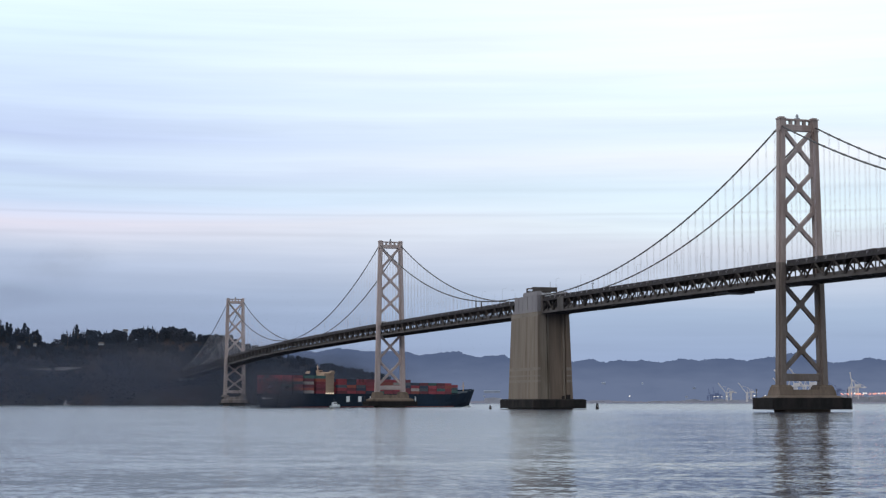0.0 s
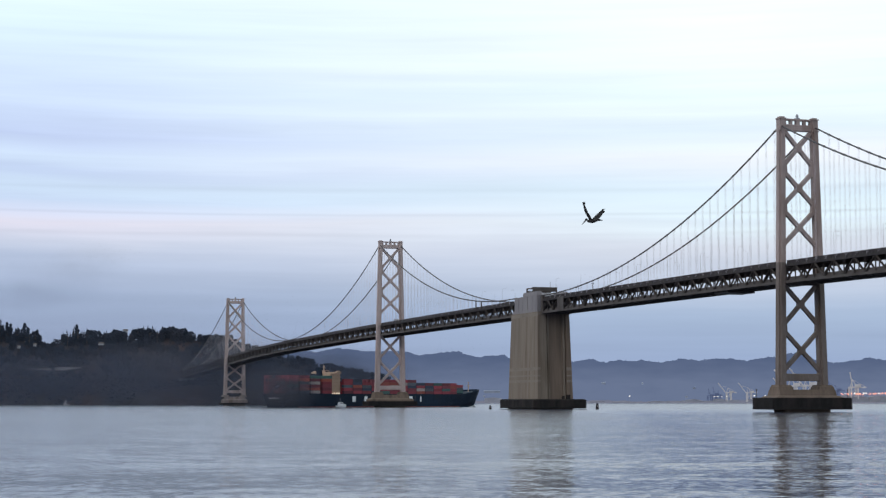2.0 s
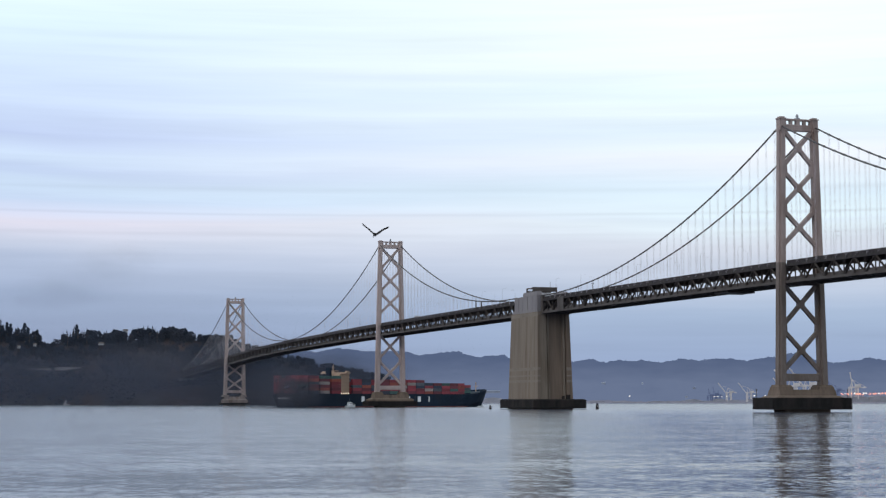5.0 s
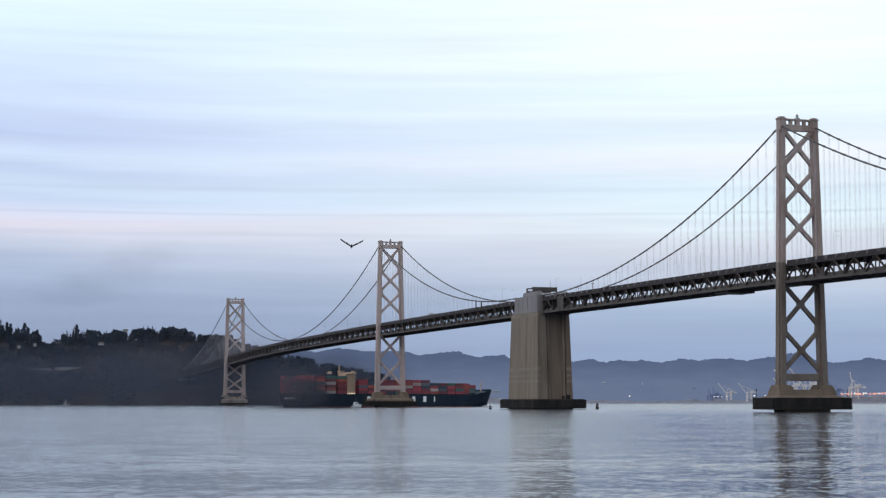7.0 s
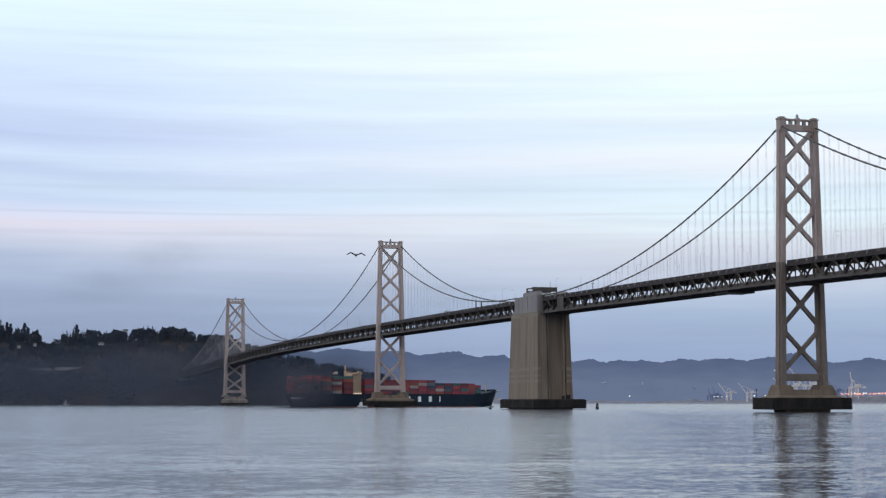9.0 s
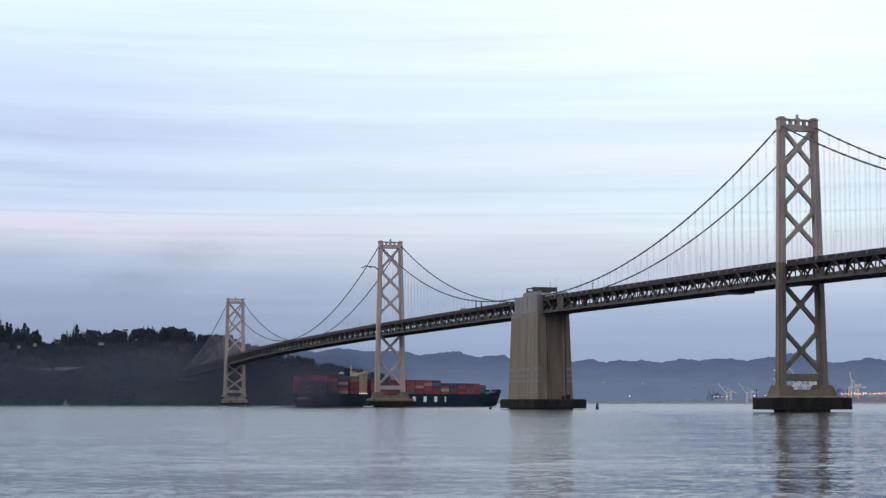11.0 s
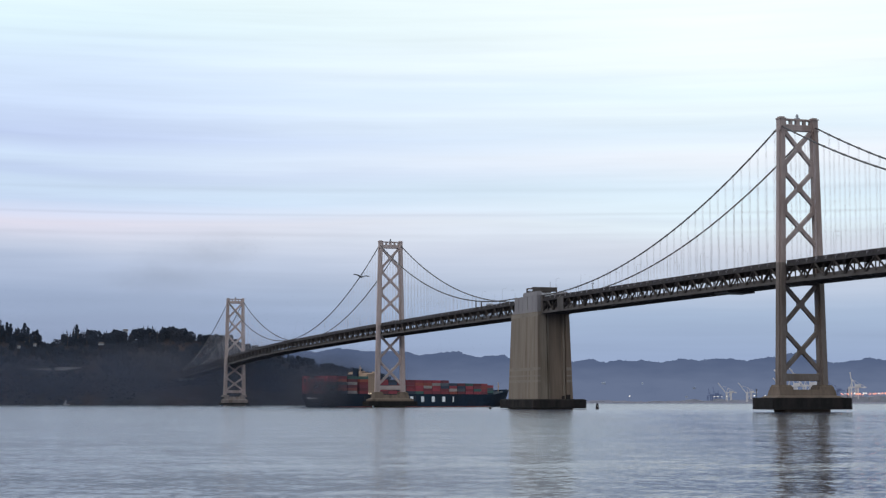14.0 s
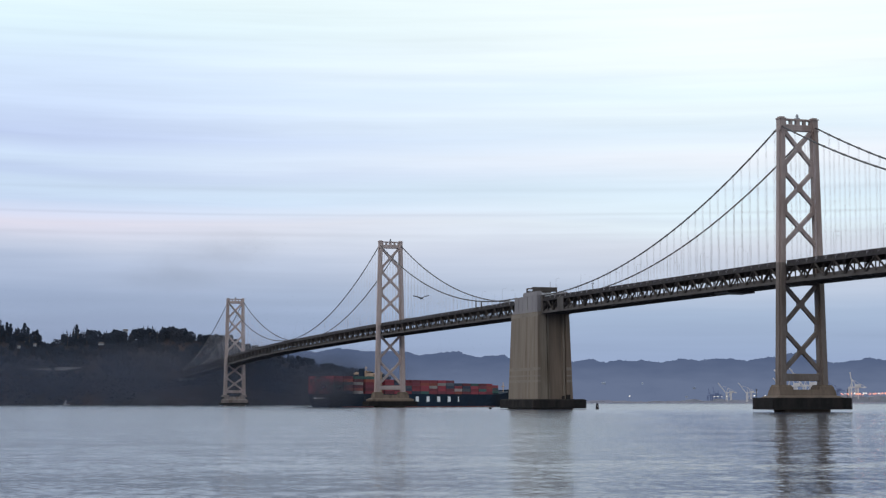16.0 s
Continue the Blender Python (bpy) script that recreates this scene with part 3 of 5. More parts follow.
# ---------------------------------------------------------------- anchorage
def anchorage():
    t = thing("bridge_anchorage", br(-15, 0, 0), "massive weathered concrete anchorage block between two bridge spans", "anchorage")
    s0, s1, w = -40.0, 10.0, 13.0

    def block(name, rows, mat, label=""):
        bm = bmesh.new()
        add_loft(bm, [[br(a if u < 0 else b, c if v < 0 else d, z) for u, v in ((-1, -1), (1, -1), (1, 1), (-1, 1))] for z, a, b, c, d in rows])
        bmesh.ops.recalc_face_normals(bm, faces=bm.faces)
        return part(name, bm, mat, t, label)
    # core and one pilaster browner: stains, plus that face's shade in the colour
    block("core", [(-1, s0 - 0.8, s1 + 3, -w + 0.3, w - 2.0), (6, s0 - 0.6, s1 + 2.5, -w + 0.4, w - 2.1), (67.6, s0 + 1.6, s1 - 0.6, -w + 1.5, w - 3.2)], CONCRETE_BROWN)
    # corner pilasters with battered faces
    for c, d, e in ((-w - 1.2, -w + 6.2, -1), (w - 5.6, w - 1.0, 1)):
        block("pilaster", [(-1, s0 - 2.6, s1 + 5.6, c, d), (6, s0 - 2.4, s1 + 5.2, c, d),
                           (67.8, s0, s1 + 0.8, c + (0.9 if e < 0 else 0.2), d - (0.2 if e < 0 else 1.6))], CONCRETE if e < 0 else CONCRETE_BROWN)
    block("rib", [(6, s0 - 1.5, s0 + 2.0, -6.1, -4.6), (67.2, s0 + 0.7, s0 + 4.0, -6.1, -4.6)], CONCRETE)
    block("rib", [(6, s0 - 1.5, s0 + 2.0, 5.4, 6.8), (67.2, s0 + 0.7, s0 + 4.0, 5.4, 6.8)], CONCRETE)
    # horizontal pour joints on the long faces
    for z, q in ((19.6, 0.9), (23.3, 0.5), (28.0, 1.1), (66.0, 1.2)):
        k = (z - 6) / 61.8
        a, b, c = s0 - 2.4 * (1 - k) - 0.02, s1 + 0.8 + 4.4 * (1 - k) + 0.02, -w - 1.2 + 0.9 * k - 0.03
        block("pour_band", [(z - q, a, b, c, c + 2), (z + q, a, b, c + 0.02, c + 2)], LIME_BAND)
        if z < 40:
            block("pour_band", [(z - q, a - 0.05, a + 1.5, w - 5.5, w - 1.05 - 1.5 * k), (z + q, a - 0.03, a + 1.5, w - 5.5, w - 1.07 - 1.5 * k)], LIME_BAND)
    # housings over the cable anchors, both sides of the roadway
    for c, d in ((-w + 0.1, -w + 4.2), (w - 4.8, w - 2.2)):
        block("housing", [(67.82, s0 + 0.4, s1 - 2.0, c - 0.45, d), (69.6, s0 + 0.4, s1 - 2.4, c - 0.45, d)], CONCRETE_PALE)
        block("housing_wall", [(69.6, s0 + 0.9, s1 - 4.6, c - 0.15, d), (79.4, s0 + 1.1, s1 - 5.2, c - 0.05, d - 0.1)], CONCRETE_PALE, "pale grey concrete housing")
        for q in range(5):
            u = s0 + 1.6 + q * 9.0
            block("buttress", [(69.6, u, u + 5.6, c - 0.42, c + 0.4), (79.0, u, u + 5.6, c - 0.26, c + 0.5)], CONCRETE_PALE)
        block("crown", [(79.6, s0 + 2, s0 + 30, c + 0.3, d - 0.3), (82.2, s0 + 2.6, s0 + 29, c + 0.5, d - 0.5)], CONCRETE_PALE)
    # roadway through the anchorage
    for z, name in ((76.0, "upper_roadway"), (67.9, "lower_roadway")):
        block(name, [(z, s0 - 1.5, s1 + 1.5, -w + 4.3, w - 4.3), (z + 0.5, s0 - 1.5, s1 + 1.5, -w + 4.3, w - 4.3)], DECK_CONCRETE)
    # steel bent where the trusses end
    for e in (-1, 1):
        bar("end_post", BOX_TRUSS, br(s0 - 1.2, e * 9.9, 66.2), br(s0 - 1.2, e * 9.9, 78.5), 3.0, 1.8, t, ALONG)
    bar("end_beam", BOX_TRUSS, br(s0 - 1.2, -9.9, 67.3), br(s0 - 1.2, 9.9, 67.3), 2.0, 2.2, t, ALONG)
    # gantry over the roadway
    for o in (-9, 9):
        for u in (s0 + 19, s0 + 31):
            bar("gantry_post", BOX_TRUSS, br(u, o, 79), br(u, o, 85.6), 0.8, 0.8, t)
    for u in (s0 + 19, s0 + 31):
        bar("gantry_beam", BOX_TRUSS, br(u, -9.2, 85.6), br(u, 9.2, 85.6), 0.7, 0.6, t)
        bar("gantry_rail", BOX_TRUSS, br(u, -9.2, 83.4), br(u, 9.2, 83.4), 0.7, 0.9, t)
    for o in (-9, 9):
        bar("gantry_side", BOX_TRUSS, br(s0 + 19, o, 85.6), br(s0 + 31, o, 85.6), 0.5, 0.5, t)
    block("sign_panel", [(83.1, s0 + 18.3, s0 + 18.55, -9.0, 9.0), (85.9, s0 + 18.3, s0 + 18.55, -9.0, 9.0)], TRUSS_PAINT, "dark back of a wide road sign on the gantry")
    block("catwalk", [(85.9, s0 + 18.2, s0 + 19.2, -9.4, 9.4), (86.15, s0 + 18.2, s0 + 19.2, -9.4, 9.4)], CONCRETE_PALE)
    block("gantry_panel", [(79.2, s0 + 24, s0 + 24.3, -1.0, 11.0), (82.6, s0 + 24, s0 + 24.3, -1.0, 11.0)], PALE_PANEL, "pale panel under the gantry")
    for u in (s0 + 21, s0 + 25, s0 + 29):
        bar("gantry_tie", BOX_TRUSS, br(u, -9, 79), br(u, -9, 85.4), 0.35, 0.35, t)
    bar("mast", BOX_TRUSS, br(s0 + 31, 9, 85.6), br(s0 + 31, 9, 91.0), 0.22, 0.22, t)
    # short posts that carry the cables where they come down to the roadway
    for e in (-1, 1):
        for q in (96.0, 84.0):
            bar("cable_post", BOX_TRUSS, br(q, e * 9.9, rail_top(q) - 2.2), br(q, e * 9.9, 83.0 - 0.1 * (96 - q)), 0.7, 0.7, t, ALONG)
    # steel shroud over the truss joint
    block("joint_shroud", [(66.6, -80, -69, -10.6, -10.3), (76.4, -80, -69, -10.6, -10.3)], TRUSS_PAINT)
    # fender
    block("fender", [(0.6, s0 - 7.5, s1 + 7.5, -w - 6.6, w + 6.6), (6.6, s0 - 7.5, s1 + 7.5, -w - 6.6, w + 6.6)], FENDER_TIMBER, "tarred timber fender")
    block("fender_cap", [(6.62, s0 - 7.0, s1 + 7.0, -w - 6.1, w + 6.1), (7.1, s0 - 6.6, s1 + 6.6, -w - 5.7, w + 5.7)], FENDER_TIMBER)
    for z in (1.6, 3.1, 4.6, 6.0):
        block("waler", [(z - 0.35, s0 - 7.75, s1 + 7.75, -w - 6.85, w + 6.85), (z + 0.35, s0 - 7.75, s1 + 7.75, -w - 6.85, w + 6.85)], FENDER_TIMBER)
    # gear lockers on the fender deck
    for o, u, q in ((3.0, 1.6, 2.2), (6.4, 2.4, 3.0)):
        block("gear_locker", [(7.1, s0 - 5.2, s0 - 3.4, o, o + u), (7.1 + q, s0 - 5.2, s0 - 3.4, o, o + u)], FENDER_TIMBER)
    return t


anchorage()
# ---------------------------------------------------------------- the wooded island
def ridge(x):
    """Height of the island's crest, by its place across the view, along y = 2800."""
    return float(np.interp(x, (-1400, -900, -720, -655, -625, -580, -490, -440, -350, -318, -262, -206, -170, -133, -96, -60, -22, 20),
                           (40, 88, 110, 101, 99, 104, 107, 104, 100, 85, 77, 63, 56, 49, 41, 27, 9, -6)))


def island_z(x, y):
    xs = x * 2800 / max(y, 1)
    shore = 2545 + 45 * math.sin(x / 170.0) + 0.10 * (-380 - x if x < -380 else 1.15 * (x + 380))
    u = (y - shore) / max(60.0, 2800 - shore)
    r = ridge(xs)
    n = noise.fractal(Vector((x / 90, y / 90, 3.3)), 1.0, 2.0, 4)
    if u <= 0:
        return -4.0 + 2.5 * u
    cliff = min(u / 0.16, 1.0) ** 0.7 * 0.30
    body = cliff + 0.70 * (min(u, 1.0) ** 1.15)
    back = 1.0 if u < 1 else max(0.0, 1 - (u - 1) * 0.55)
    return max(-4.0, r * body * back + n * 5.0 * min(u * 4, 1) * (1 if r > 10 else 0.2))


def make_island():
    bm = bmesh.new()
    xs = np.arange(-1300, 101, 14.0)
    ys = np.concatenate([np.arange(2440, 2860, 12.0), np.arange(2870, 3300, 45.0)])
    g = [[bm.verts.new((x * y / 2800, y, island_z(x * y / 2800, y))) for x in xs] for y in ys]
    for a, b in zip(g, g[1:]):
        for i in range(len(xs) - 1):
            bm.faces.new((a[i], a[i + 1], b[i + 1], b[i]))
    ob = new("island_ground", mesh_of(bm, "island_ground", SOIL))
    return tagged(ob, "steep island slope of dark soil and brush", "island", kind="structure")


make_island()


def clump(bm, c, r, rng, sub=1):
    """An uneven tuft of leaves."""
    m = Matrix.Translation(c) @ Euler((rng.uniform(0, 6), rng.uniform(0, 6), rng.uniform(0, 6))).to_matrix().to_4x4() @ Matrix.Diagonal((r, r * rng.uniform(0.7, 1.1), r * rng.uniform(0.55, 0.9), 1))
    vs = bmesh.ops.create_icosphere(bm, subdivisions=sub, radius=1.0, matrix=m)["verts"]
    for v in vs:
        v.co += (v.co - Vector(c)) * rng.uniform(-0.35, 0.45)


def tree_meshes(kind, seed):
    rng = random.Random(seed)
    tr, cr = bmesh.new(), bmesh.new()
    h = 1.0
    lean = rng.uniform(-0.05, 0.05)
    add_tube(tr, [(0, 0, -0.12), (lean * .3, 0, 0.3), (lean, 0.01, 0.62), (lean * 1.4, 0, 0.85)], [0.03, 0.024, 0.016, 0.006], 6)
    for k in range(6):
        a, z = rng.uniform(0, 6.28), rng.uniform(0.35, 0.72)
        add_tube(tr, [(lean * z, 0, z), (lean * z + 0.16 * math.cos(a), 0.16 * math.sin(a), z + 0.12)], [0.011, 0.004], 5)
    n = 110
    for k in range(n):
        if kind == "broad":
            z = rng.uniform(0.14, 0.97)
            w = 0.40 * math.sin(math.pi * min(1, (z - 0.02) / 1.02)) ** 0.5
            r = rng.uniform(0.055, 0.115)
        elif kind == "tall":
            z = rng.uniform(0.1, 0.98)
            w = 0.21 * (1.05 - z) ** 0.6 * (0.65 + 0.35 * math.sin(z * 19 + seed))
            r = rng.uniform(0.04, 0.08)
        else:
            z = rng.uniform(0.15, 0.98)
            w = 0.24 * (1.03 - z)
            r = rng.uniform(0.03, 0.06) * (1.25 - z)
        a, q = rng.uniform(0, 6.28), math.sqrt(rng.uniform(0.15, 1))
        clump(cr, (lean * z + w * q * math.cos(a), w * q * math.sin(a), z), r, rng)
    return mesh_of(tr, "trunk", BARK), mesh_of(cr, "crown", LEAF)


TREES = {k: [tree_meshes(k, 11 * i + j) for j in range(4)] for i, k in enumerate(("broad", "tall", "fir"))}


def tree(kind, x, y, h, rng):
    tm, cm = TREES[kind][rng.randrange(4)]
    label = {"broad": "dark broad-crowned oak on the island ridge", "tall": "tall dark eucalyptus with loose crown on the island ridge",
             "fir": "narrow dark pointed conifer on the island ridge"}[kind]
    t = new("tree")
    t.matrix_basis = pose(x, y, island_z(x, y) - 0.3, 0, 0, rng.uniform(0, 360)) @ Matrix.Diagonal((h, h, h, 1))
    tagged(t, label, "tree", "island trees")
    for nm, me in (("trunk", tm), ("crown", cm)):
        part(nm, me, None, t, local=True)


def plant_ridge():
    rng = random.Random(5)
    # stretches of the crest: from x to x, kind, height, count
    for x0, x1, kind, h0, h1, n in ((-735, -655, "tall", 19, 31, 24), (-655, -622, "broad", 7, 9, 4), (-622, -580, "fir", 16, 29, 13),
                                    (-580, -485, "broad", 17, 20, 20), (-500, -455, "fir", 15, 25, 11),
                                    (-462, -425, "broad", 14, 20, 7), (-425, -350, "broad", 13, 19, 13), (-350, -300, "broad", 10, 15, 8),
                                    (-300, -240, "tall", 7, 14, 8), (-240, -100, "broad", 8, 12, 16), (-100, -40, "broad", 6, 10, 6), (-900, -735, "broad", 14, 20, 12)):
        for k in range(n):
            x = x0 + (k + rng.uniform(0.1, 0.9)) * (x1 - x0) / n
            y = rng.uniform(2770, 2815)
            tree(kind if rng.random() < 0.7 else rng.choice(("fir", "fir", "tall", "broad")), x * y / 2800, y, rng.uniform(h0, h1), rng)
    for k in range(52):
        x, y = -735 + k * 8.4 + rng.uniform(-3, 3), rng.uniform(2780, 2810)
        if not -656 < x < -621:
            tree("broad", x * y / 2800, y, rng.uniform(10, 15), rng)
    # a second row lower on the slope
    for k in range(95):
        x, y = -880 + k * 8.6 + rng.uniform(-4, 4), rng.uniform(2700, 2765)
        tree("broad" if rng.random() < 0.75 else "tall", x * y / 2800, y, rng.uniform(9, 15), rng)


plant_ridge()


def make_brush():
    """The wood and scrub that covers the slope, as one mass of tufts."""
    rng = random.Random(8)
    base = bmesh.new()
    bmesh.ops.create_icosphere(base, subdivisions=1, radius=1.0)
    bv = np.array([v.co[:] for v in base.verts])
    bf = np.array([[v.index for v in f.verts] for f in base.faces])
    base.free()
    V, F, n = [], [], 0

    def add(v, f):
        nonlocal n
        V.append(v)
        F.append(f + n)
        n += len(v)
    crowns = []
    for kind in ("broad", "tall"):
        for tm, cm in TREES[kind]:
            crowns.append((np.array([v.co[:] for v in cm.vertices])[:12 * 34], np.array([p.vertices[:] for p in cm.polygons])[:20 * 34]))
    # the wood: crown against crown down the slope
    for k in range(1800):
        y = rng.uniform(2575, 2808)
        x = rng.uniform(-900, -20) * y / 2800
        z = island_z(x, y)
        if -660 < x < -530 and 2650 < y < 2684:
            continue
        if z < 12 or (z < 30 and noise.noise(Vector((x / 60, y / 60, 2))) < -0.1):
            continue
        cv, cf = crowns[rng.randrange(5) if rng.random() < 0.8 else rng.randrange(4, 8)]
        h, a = rng.uniform(7, 13), rng.uniform(0, 6.28)
        q = cv @ np.array([[math.cos(a), math.sin(a), 0], [-math.sin(a), math.cos(a), 0], [0, 0, 1]]) * (h * rng.uniform(1.0, 1.35), h * 1.15, h)
        add(q + np.array([x, y, z - 0.22 * h]), cf)
    # low scrub on the bluff
    for k in range(16000):
        y = 2540 + 120 * rng.random()
        x = rng.uniform(-900, 0) * y / 2800
        z = island_z(x, y)
        if z < 1.5 or z > 40 or noise.noise(Vector((x / 45, y / 45, 0))) < (-0.05 if z < 16 else -0.5):
            continue
        r = rng.uniform(0.6, 2.1)
        q = bv * (np.array([r * 1.3, r, r * rng.uniform(0.4, 1.0)])) * np.array([[rng.uniform(0.65, 1.35)] for _ in bv])
        add(q + np.array([x, y, z + r * 0.2]), bf)
    me = bpy.data.meshes.new("island_wood")
    me.from_pydata(np.concatenate(V).tolist(), [], np.concatenate(F).tolist())
    me.materials.append(LEAF)
    tagged(new("island_wood", me), "dense dark wood and scrub on the island slope", "woodland", kind="stuff")


make_brush()

# ---------------------------------------------------------------- far shore and hills
def ridge_band(name, y, prof, z_floor, mat, label, bumps, seed, depth=160):
    bm = bmesh.new()
    xs = np.arange(prof[0][0], prof[-1][0], 2.5)
    px, pz = [p[0] for p in prof], [p[1] for p in prof]
    rows = []
    for k, fr in enumerate((0.0, 0.45, 0.8, 1.0, 0.0)):
        r = []
        for x in xs:
            top = float(np.interp(x, px, pz))
            if k == 3:
                top += bumps * (noise.fractal(Vector((x / 26, seed, 0)), 0.7, 2.1, 5) + 0.9 * abs(noise.noise(Vector((x / 8, seed, 7)))) + 0.5 * abs(noise.noise(Vector((x / 4, seed, 9)))) - 0.4)
            r.append((x, y + depth * (k / 4 if k < 4 else 1.4), z_floor + (top - z_floor) * fr))
        rows.append(r)
    add_loft(bm, rows, close=False)
    ob = new(name, mesh_of(bm, name, mat))
    return tagged(ob, label, "hills", kind="structure")


HILL_LINE = [(-1500, 150), (-700, 150), (-420, 144), (-350, 143), (-288, 152), (-249, 149), (-202, 143), (-147, 146), (-100, 143), (-66, 133), (-30, 136), (9, 143), (41, 143), (75, 133),
             (103, 127), (135, 134), (170, 134), (185, 125), (268, 122), (354, 115), (385, 119), (416, 123), (435, 115), (450, 112), (486, 121), (513, 115), (541, 121), (572, 116), (588, 112),
             (619, 116), (651, 122), (674, 122), (708, 118), (745, 124), (792, 124), (826, 119), (862, 122), (888, 126), (920, 129), (956, 136), (980, 143), (1008, 136), (1034, 119), (1081, 113),
             (1120, 115), (1145, 119), (1167, 126), (1190, 124), (1226, 118), (1500, 128), (2300, 120)]
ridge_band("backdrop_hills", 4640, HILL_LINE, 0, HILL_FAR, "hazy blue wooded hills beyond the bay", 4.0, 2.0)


def far_shore():
    bm = bmesh.new()
    for i in range(2):
        add_box(bm, (-300 + i * 900, 4440 + 12 * i, -2), (620 + i * 900, 4640, 2.2 + i * 1.5))
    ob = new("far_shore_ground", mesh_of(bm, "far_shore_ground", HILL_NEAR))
    tagged(ob, "low hazy shoreline of the port", "shore", kind="structure")


far_shore()
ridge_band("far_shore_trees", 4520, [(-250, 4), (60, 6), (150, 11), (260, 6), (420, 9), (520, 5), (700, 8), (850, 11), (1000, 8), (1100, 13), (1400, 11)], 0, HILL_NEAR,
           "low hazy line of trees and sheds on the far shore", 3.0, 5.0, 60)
WHITE_PAINT = material("crane_paint", (0.52, 0.48, 0.49), 0.5, 0.0, 0.1, 0.1, 1.0)
SHED = material("shed_wall", (0.25, 0.255, 0.30), 0.8, 0.0, 0.05, 0.2, 0.5)
LIGHT_WARM = glow("port_light_warm", (1.0, 0.34, 0.20), 1.7)
LIGHT_WHITE = glow("port_light_white", (1.0, 0.93, 0.82), 1.1)


BOX_PALE = unit_section("box_bar_white", BOX_OUT, WHITE_PAINT)
BLUE_PAINT = material("blue_crane_paint", (0.12, 0.15, 0.27), 0.6, 0.0, 0.1, 0.1, 1.0)
BOX_BLUE = unit_section("box_bar_blue", BOX_OUT, BLUE_PAINT)


def port_crane(x, y, k, label, reach=44, paint=None):
    """A ship-to-shore gantry crane with its boom raised; reach: how far the boom leans out."""
    BOX_WHITE, house_paint = paint or (BOX_PALE, WHITE_PAINT)
    t = thing("port_crane", (x, y, 2), label, "harbour crane", "port cranes")
    p = lambda a, b, z: Vector((x + a * k, y + b * k, 2 + z * k))
    for a in (-9, 9):
        for b in (-13, 13):
            bar("leg", BOX_WHITE, p(a, b, 0), p(a, b, 40), 3.4 * k, 3.4 * k, t)
        bar("portal_beam", BOX_WHITE, p(a, -13, 16), p(a, 13, 16), 1.8 * k, 2.0 * k, t)
    for b in (-13, 13):
        bar("sill_beam", BOX_WHITE, p(-9, b, 40), p(9, b, 40), 1.8 * k, 2.0 * k, t)
        bar("cross_brace", BOX_WHITE, p(-9, b, 16), p(9, b, 39), 1.1 * k, 1.1 * k, t)
    bar("girder", BOX_WHITE, p(-14, 0, 41), p(34, 0, 41), 4 * k, 3.0 * k, t)
    bar("boom", BOX_WHITE, p(-14 * reach / 44, 0, 42), p(-reach, 0, 82), 3 * k, 2.6 * k, t)
    bar("apex_leg", BOX_WHITE, p(-9, 0, 42), p(-3, 0, 62), 1.6 * k, 1.6 * k, t)
    bar("apex_leg", BOX_WHITE, p(9, 0, 42), p(-3, 0, 62), 1.4 * k, 1.4 * k, t)
    bar("stay", BOX_WHITE, p(-3, 0, 62), p(-reach * 0.8, 0, 71), 0.7 * k, 0.7 * k, t)
    bar("stay", BOX_WHITE, p(-3, 0, 62), p(32, 0, 42.5), 0.7 * k, 0.7 * k, t)
    bm = bmesh.new()
    add_box(bm, (p(4, -4, 42.4)), (p(20, 4, 49)))
    part("machine_house", bm, house_paint, t)
    return t


for x, k, reach in ((743, 0.62, 44), (796, 0.62, 44), (908, 1.04, 44), (894, 0.78, 44), (950, 1.08, 44), (972, 0.62, 44), (1068, 0.96, 9)):
    port_crane(x, 4480, k, "white ship-to-shore gantry crane with raised boom", reach)
for x, k, reach in ((693, 0.44, 4), (706, 0.5, 6), (718, 0.40, 5), (1022, 0.74, 30)):
    port_crane(x, 4484, k, "dark blue gantry crane with raised boom", reach, (BOX_BLUE, BLUE_PAINT))


def port_light(x, z, r, mat, label):
    t = thing("port_light", (x, 4458, 2), label, "lamp", "port lights")
    bm = bmesh.new()
    add_tube(bm, [(x, 4458, 2), (x, 4458, z)], 0.35, 5)
    part("mast", bm, LAMP_STEEL, t)
    bm = bmesh.new()
    bmesh.ops.create_icosphere(bm, subdivisions=2, radius=r, matrix=Matrix.Translation((x, 4458, z)))
    part("lamp", bm, mat, t)


rl = random.Random(3)
for k in range(21):
    port_light(1032 + k * 8.0 + rl.uniform(-2.0, 2.0), 25.0 + rl.uniform(-0.5, 0.8), rl.uniform(1.3, 2.1), LIGHT_WARM if rl.random() < 0.7 else LIGHT_WHITE, "small glowing warm port lamp on a mast")
for k in range(9):
    port_light(1036 + k * 16.0 + rl.uniform(-3, 3), 23.0 + rl.uniform(-0.5, 0.5), rl.uniform(0.9, 1.4), LIGHT_WARM, "dim warm port lamp on a mast")
for x, z, r in ((483, 18, 1.5), (806, 20, 1.6), (834, 19, 1.5), (702, 17.5, 1.0), (711, 17.5, 1.1), (722, 17.5, 1.1), (733, 17.5, 1.0)):
    port_light(x, z, r, LIGHT_WHITE, "small glowing white port lamp on a mast")


def shed(x, y, w, h, label):
    bm = bmesh.new()
    add_loft(bm, [[(x - w / 2, yy, 0.5), (x + w / 2, yy, 0.5), (x + w / 2, yy, h), (x, yy, h * 1.18), (x - w / 2, yy, h)] for yy in (y, y + 30)])
    t = thing("port_shed", (x, y, 0), label, "warehouse", "port sheds")
    part("wall", bm, SHED, t)


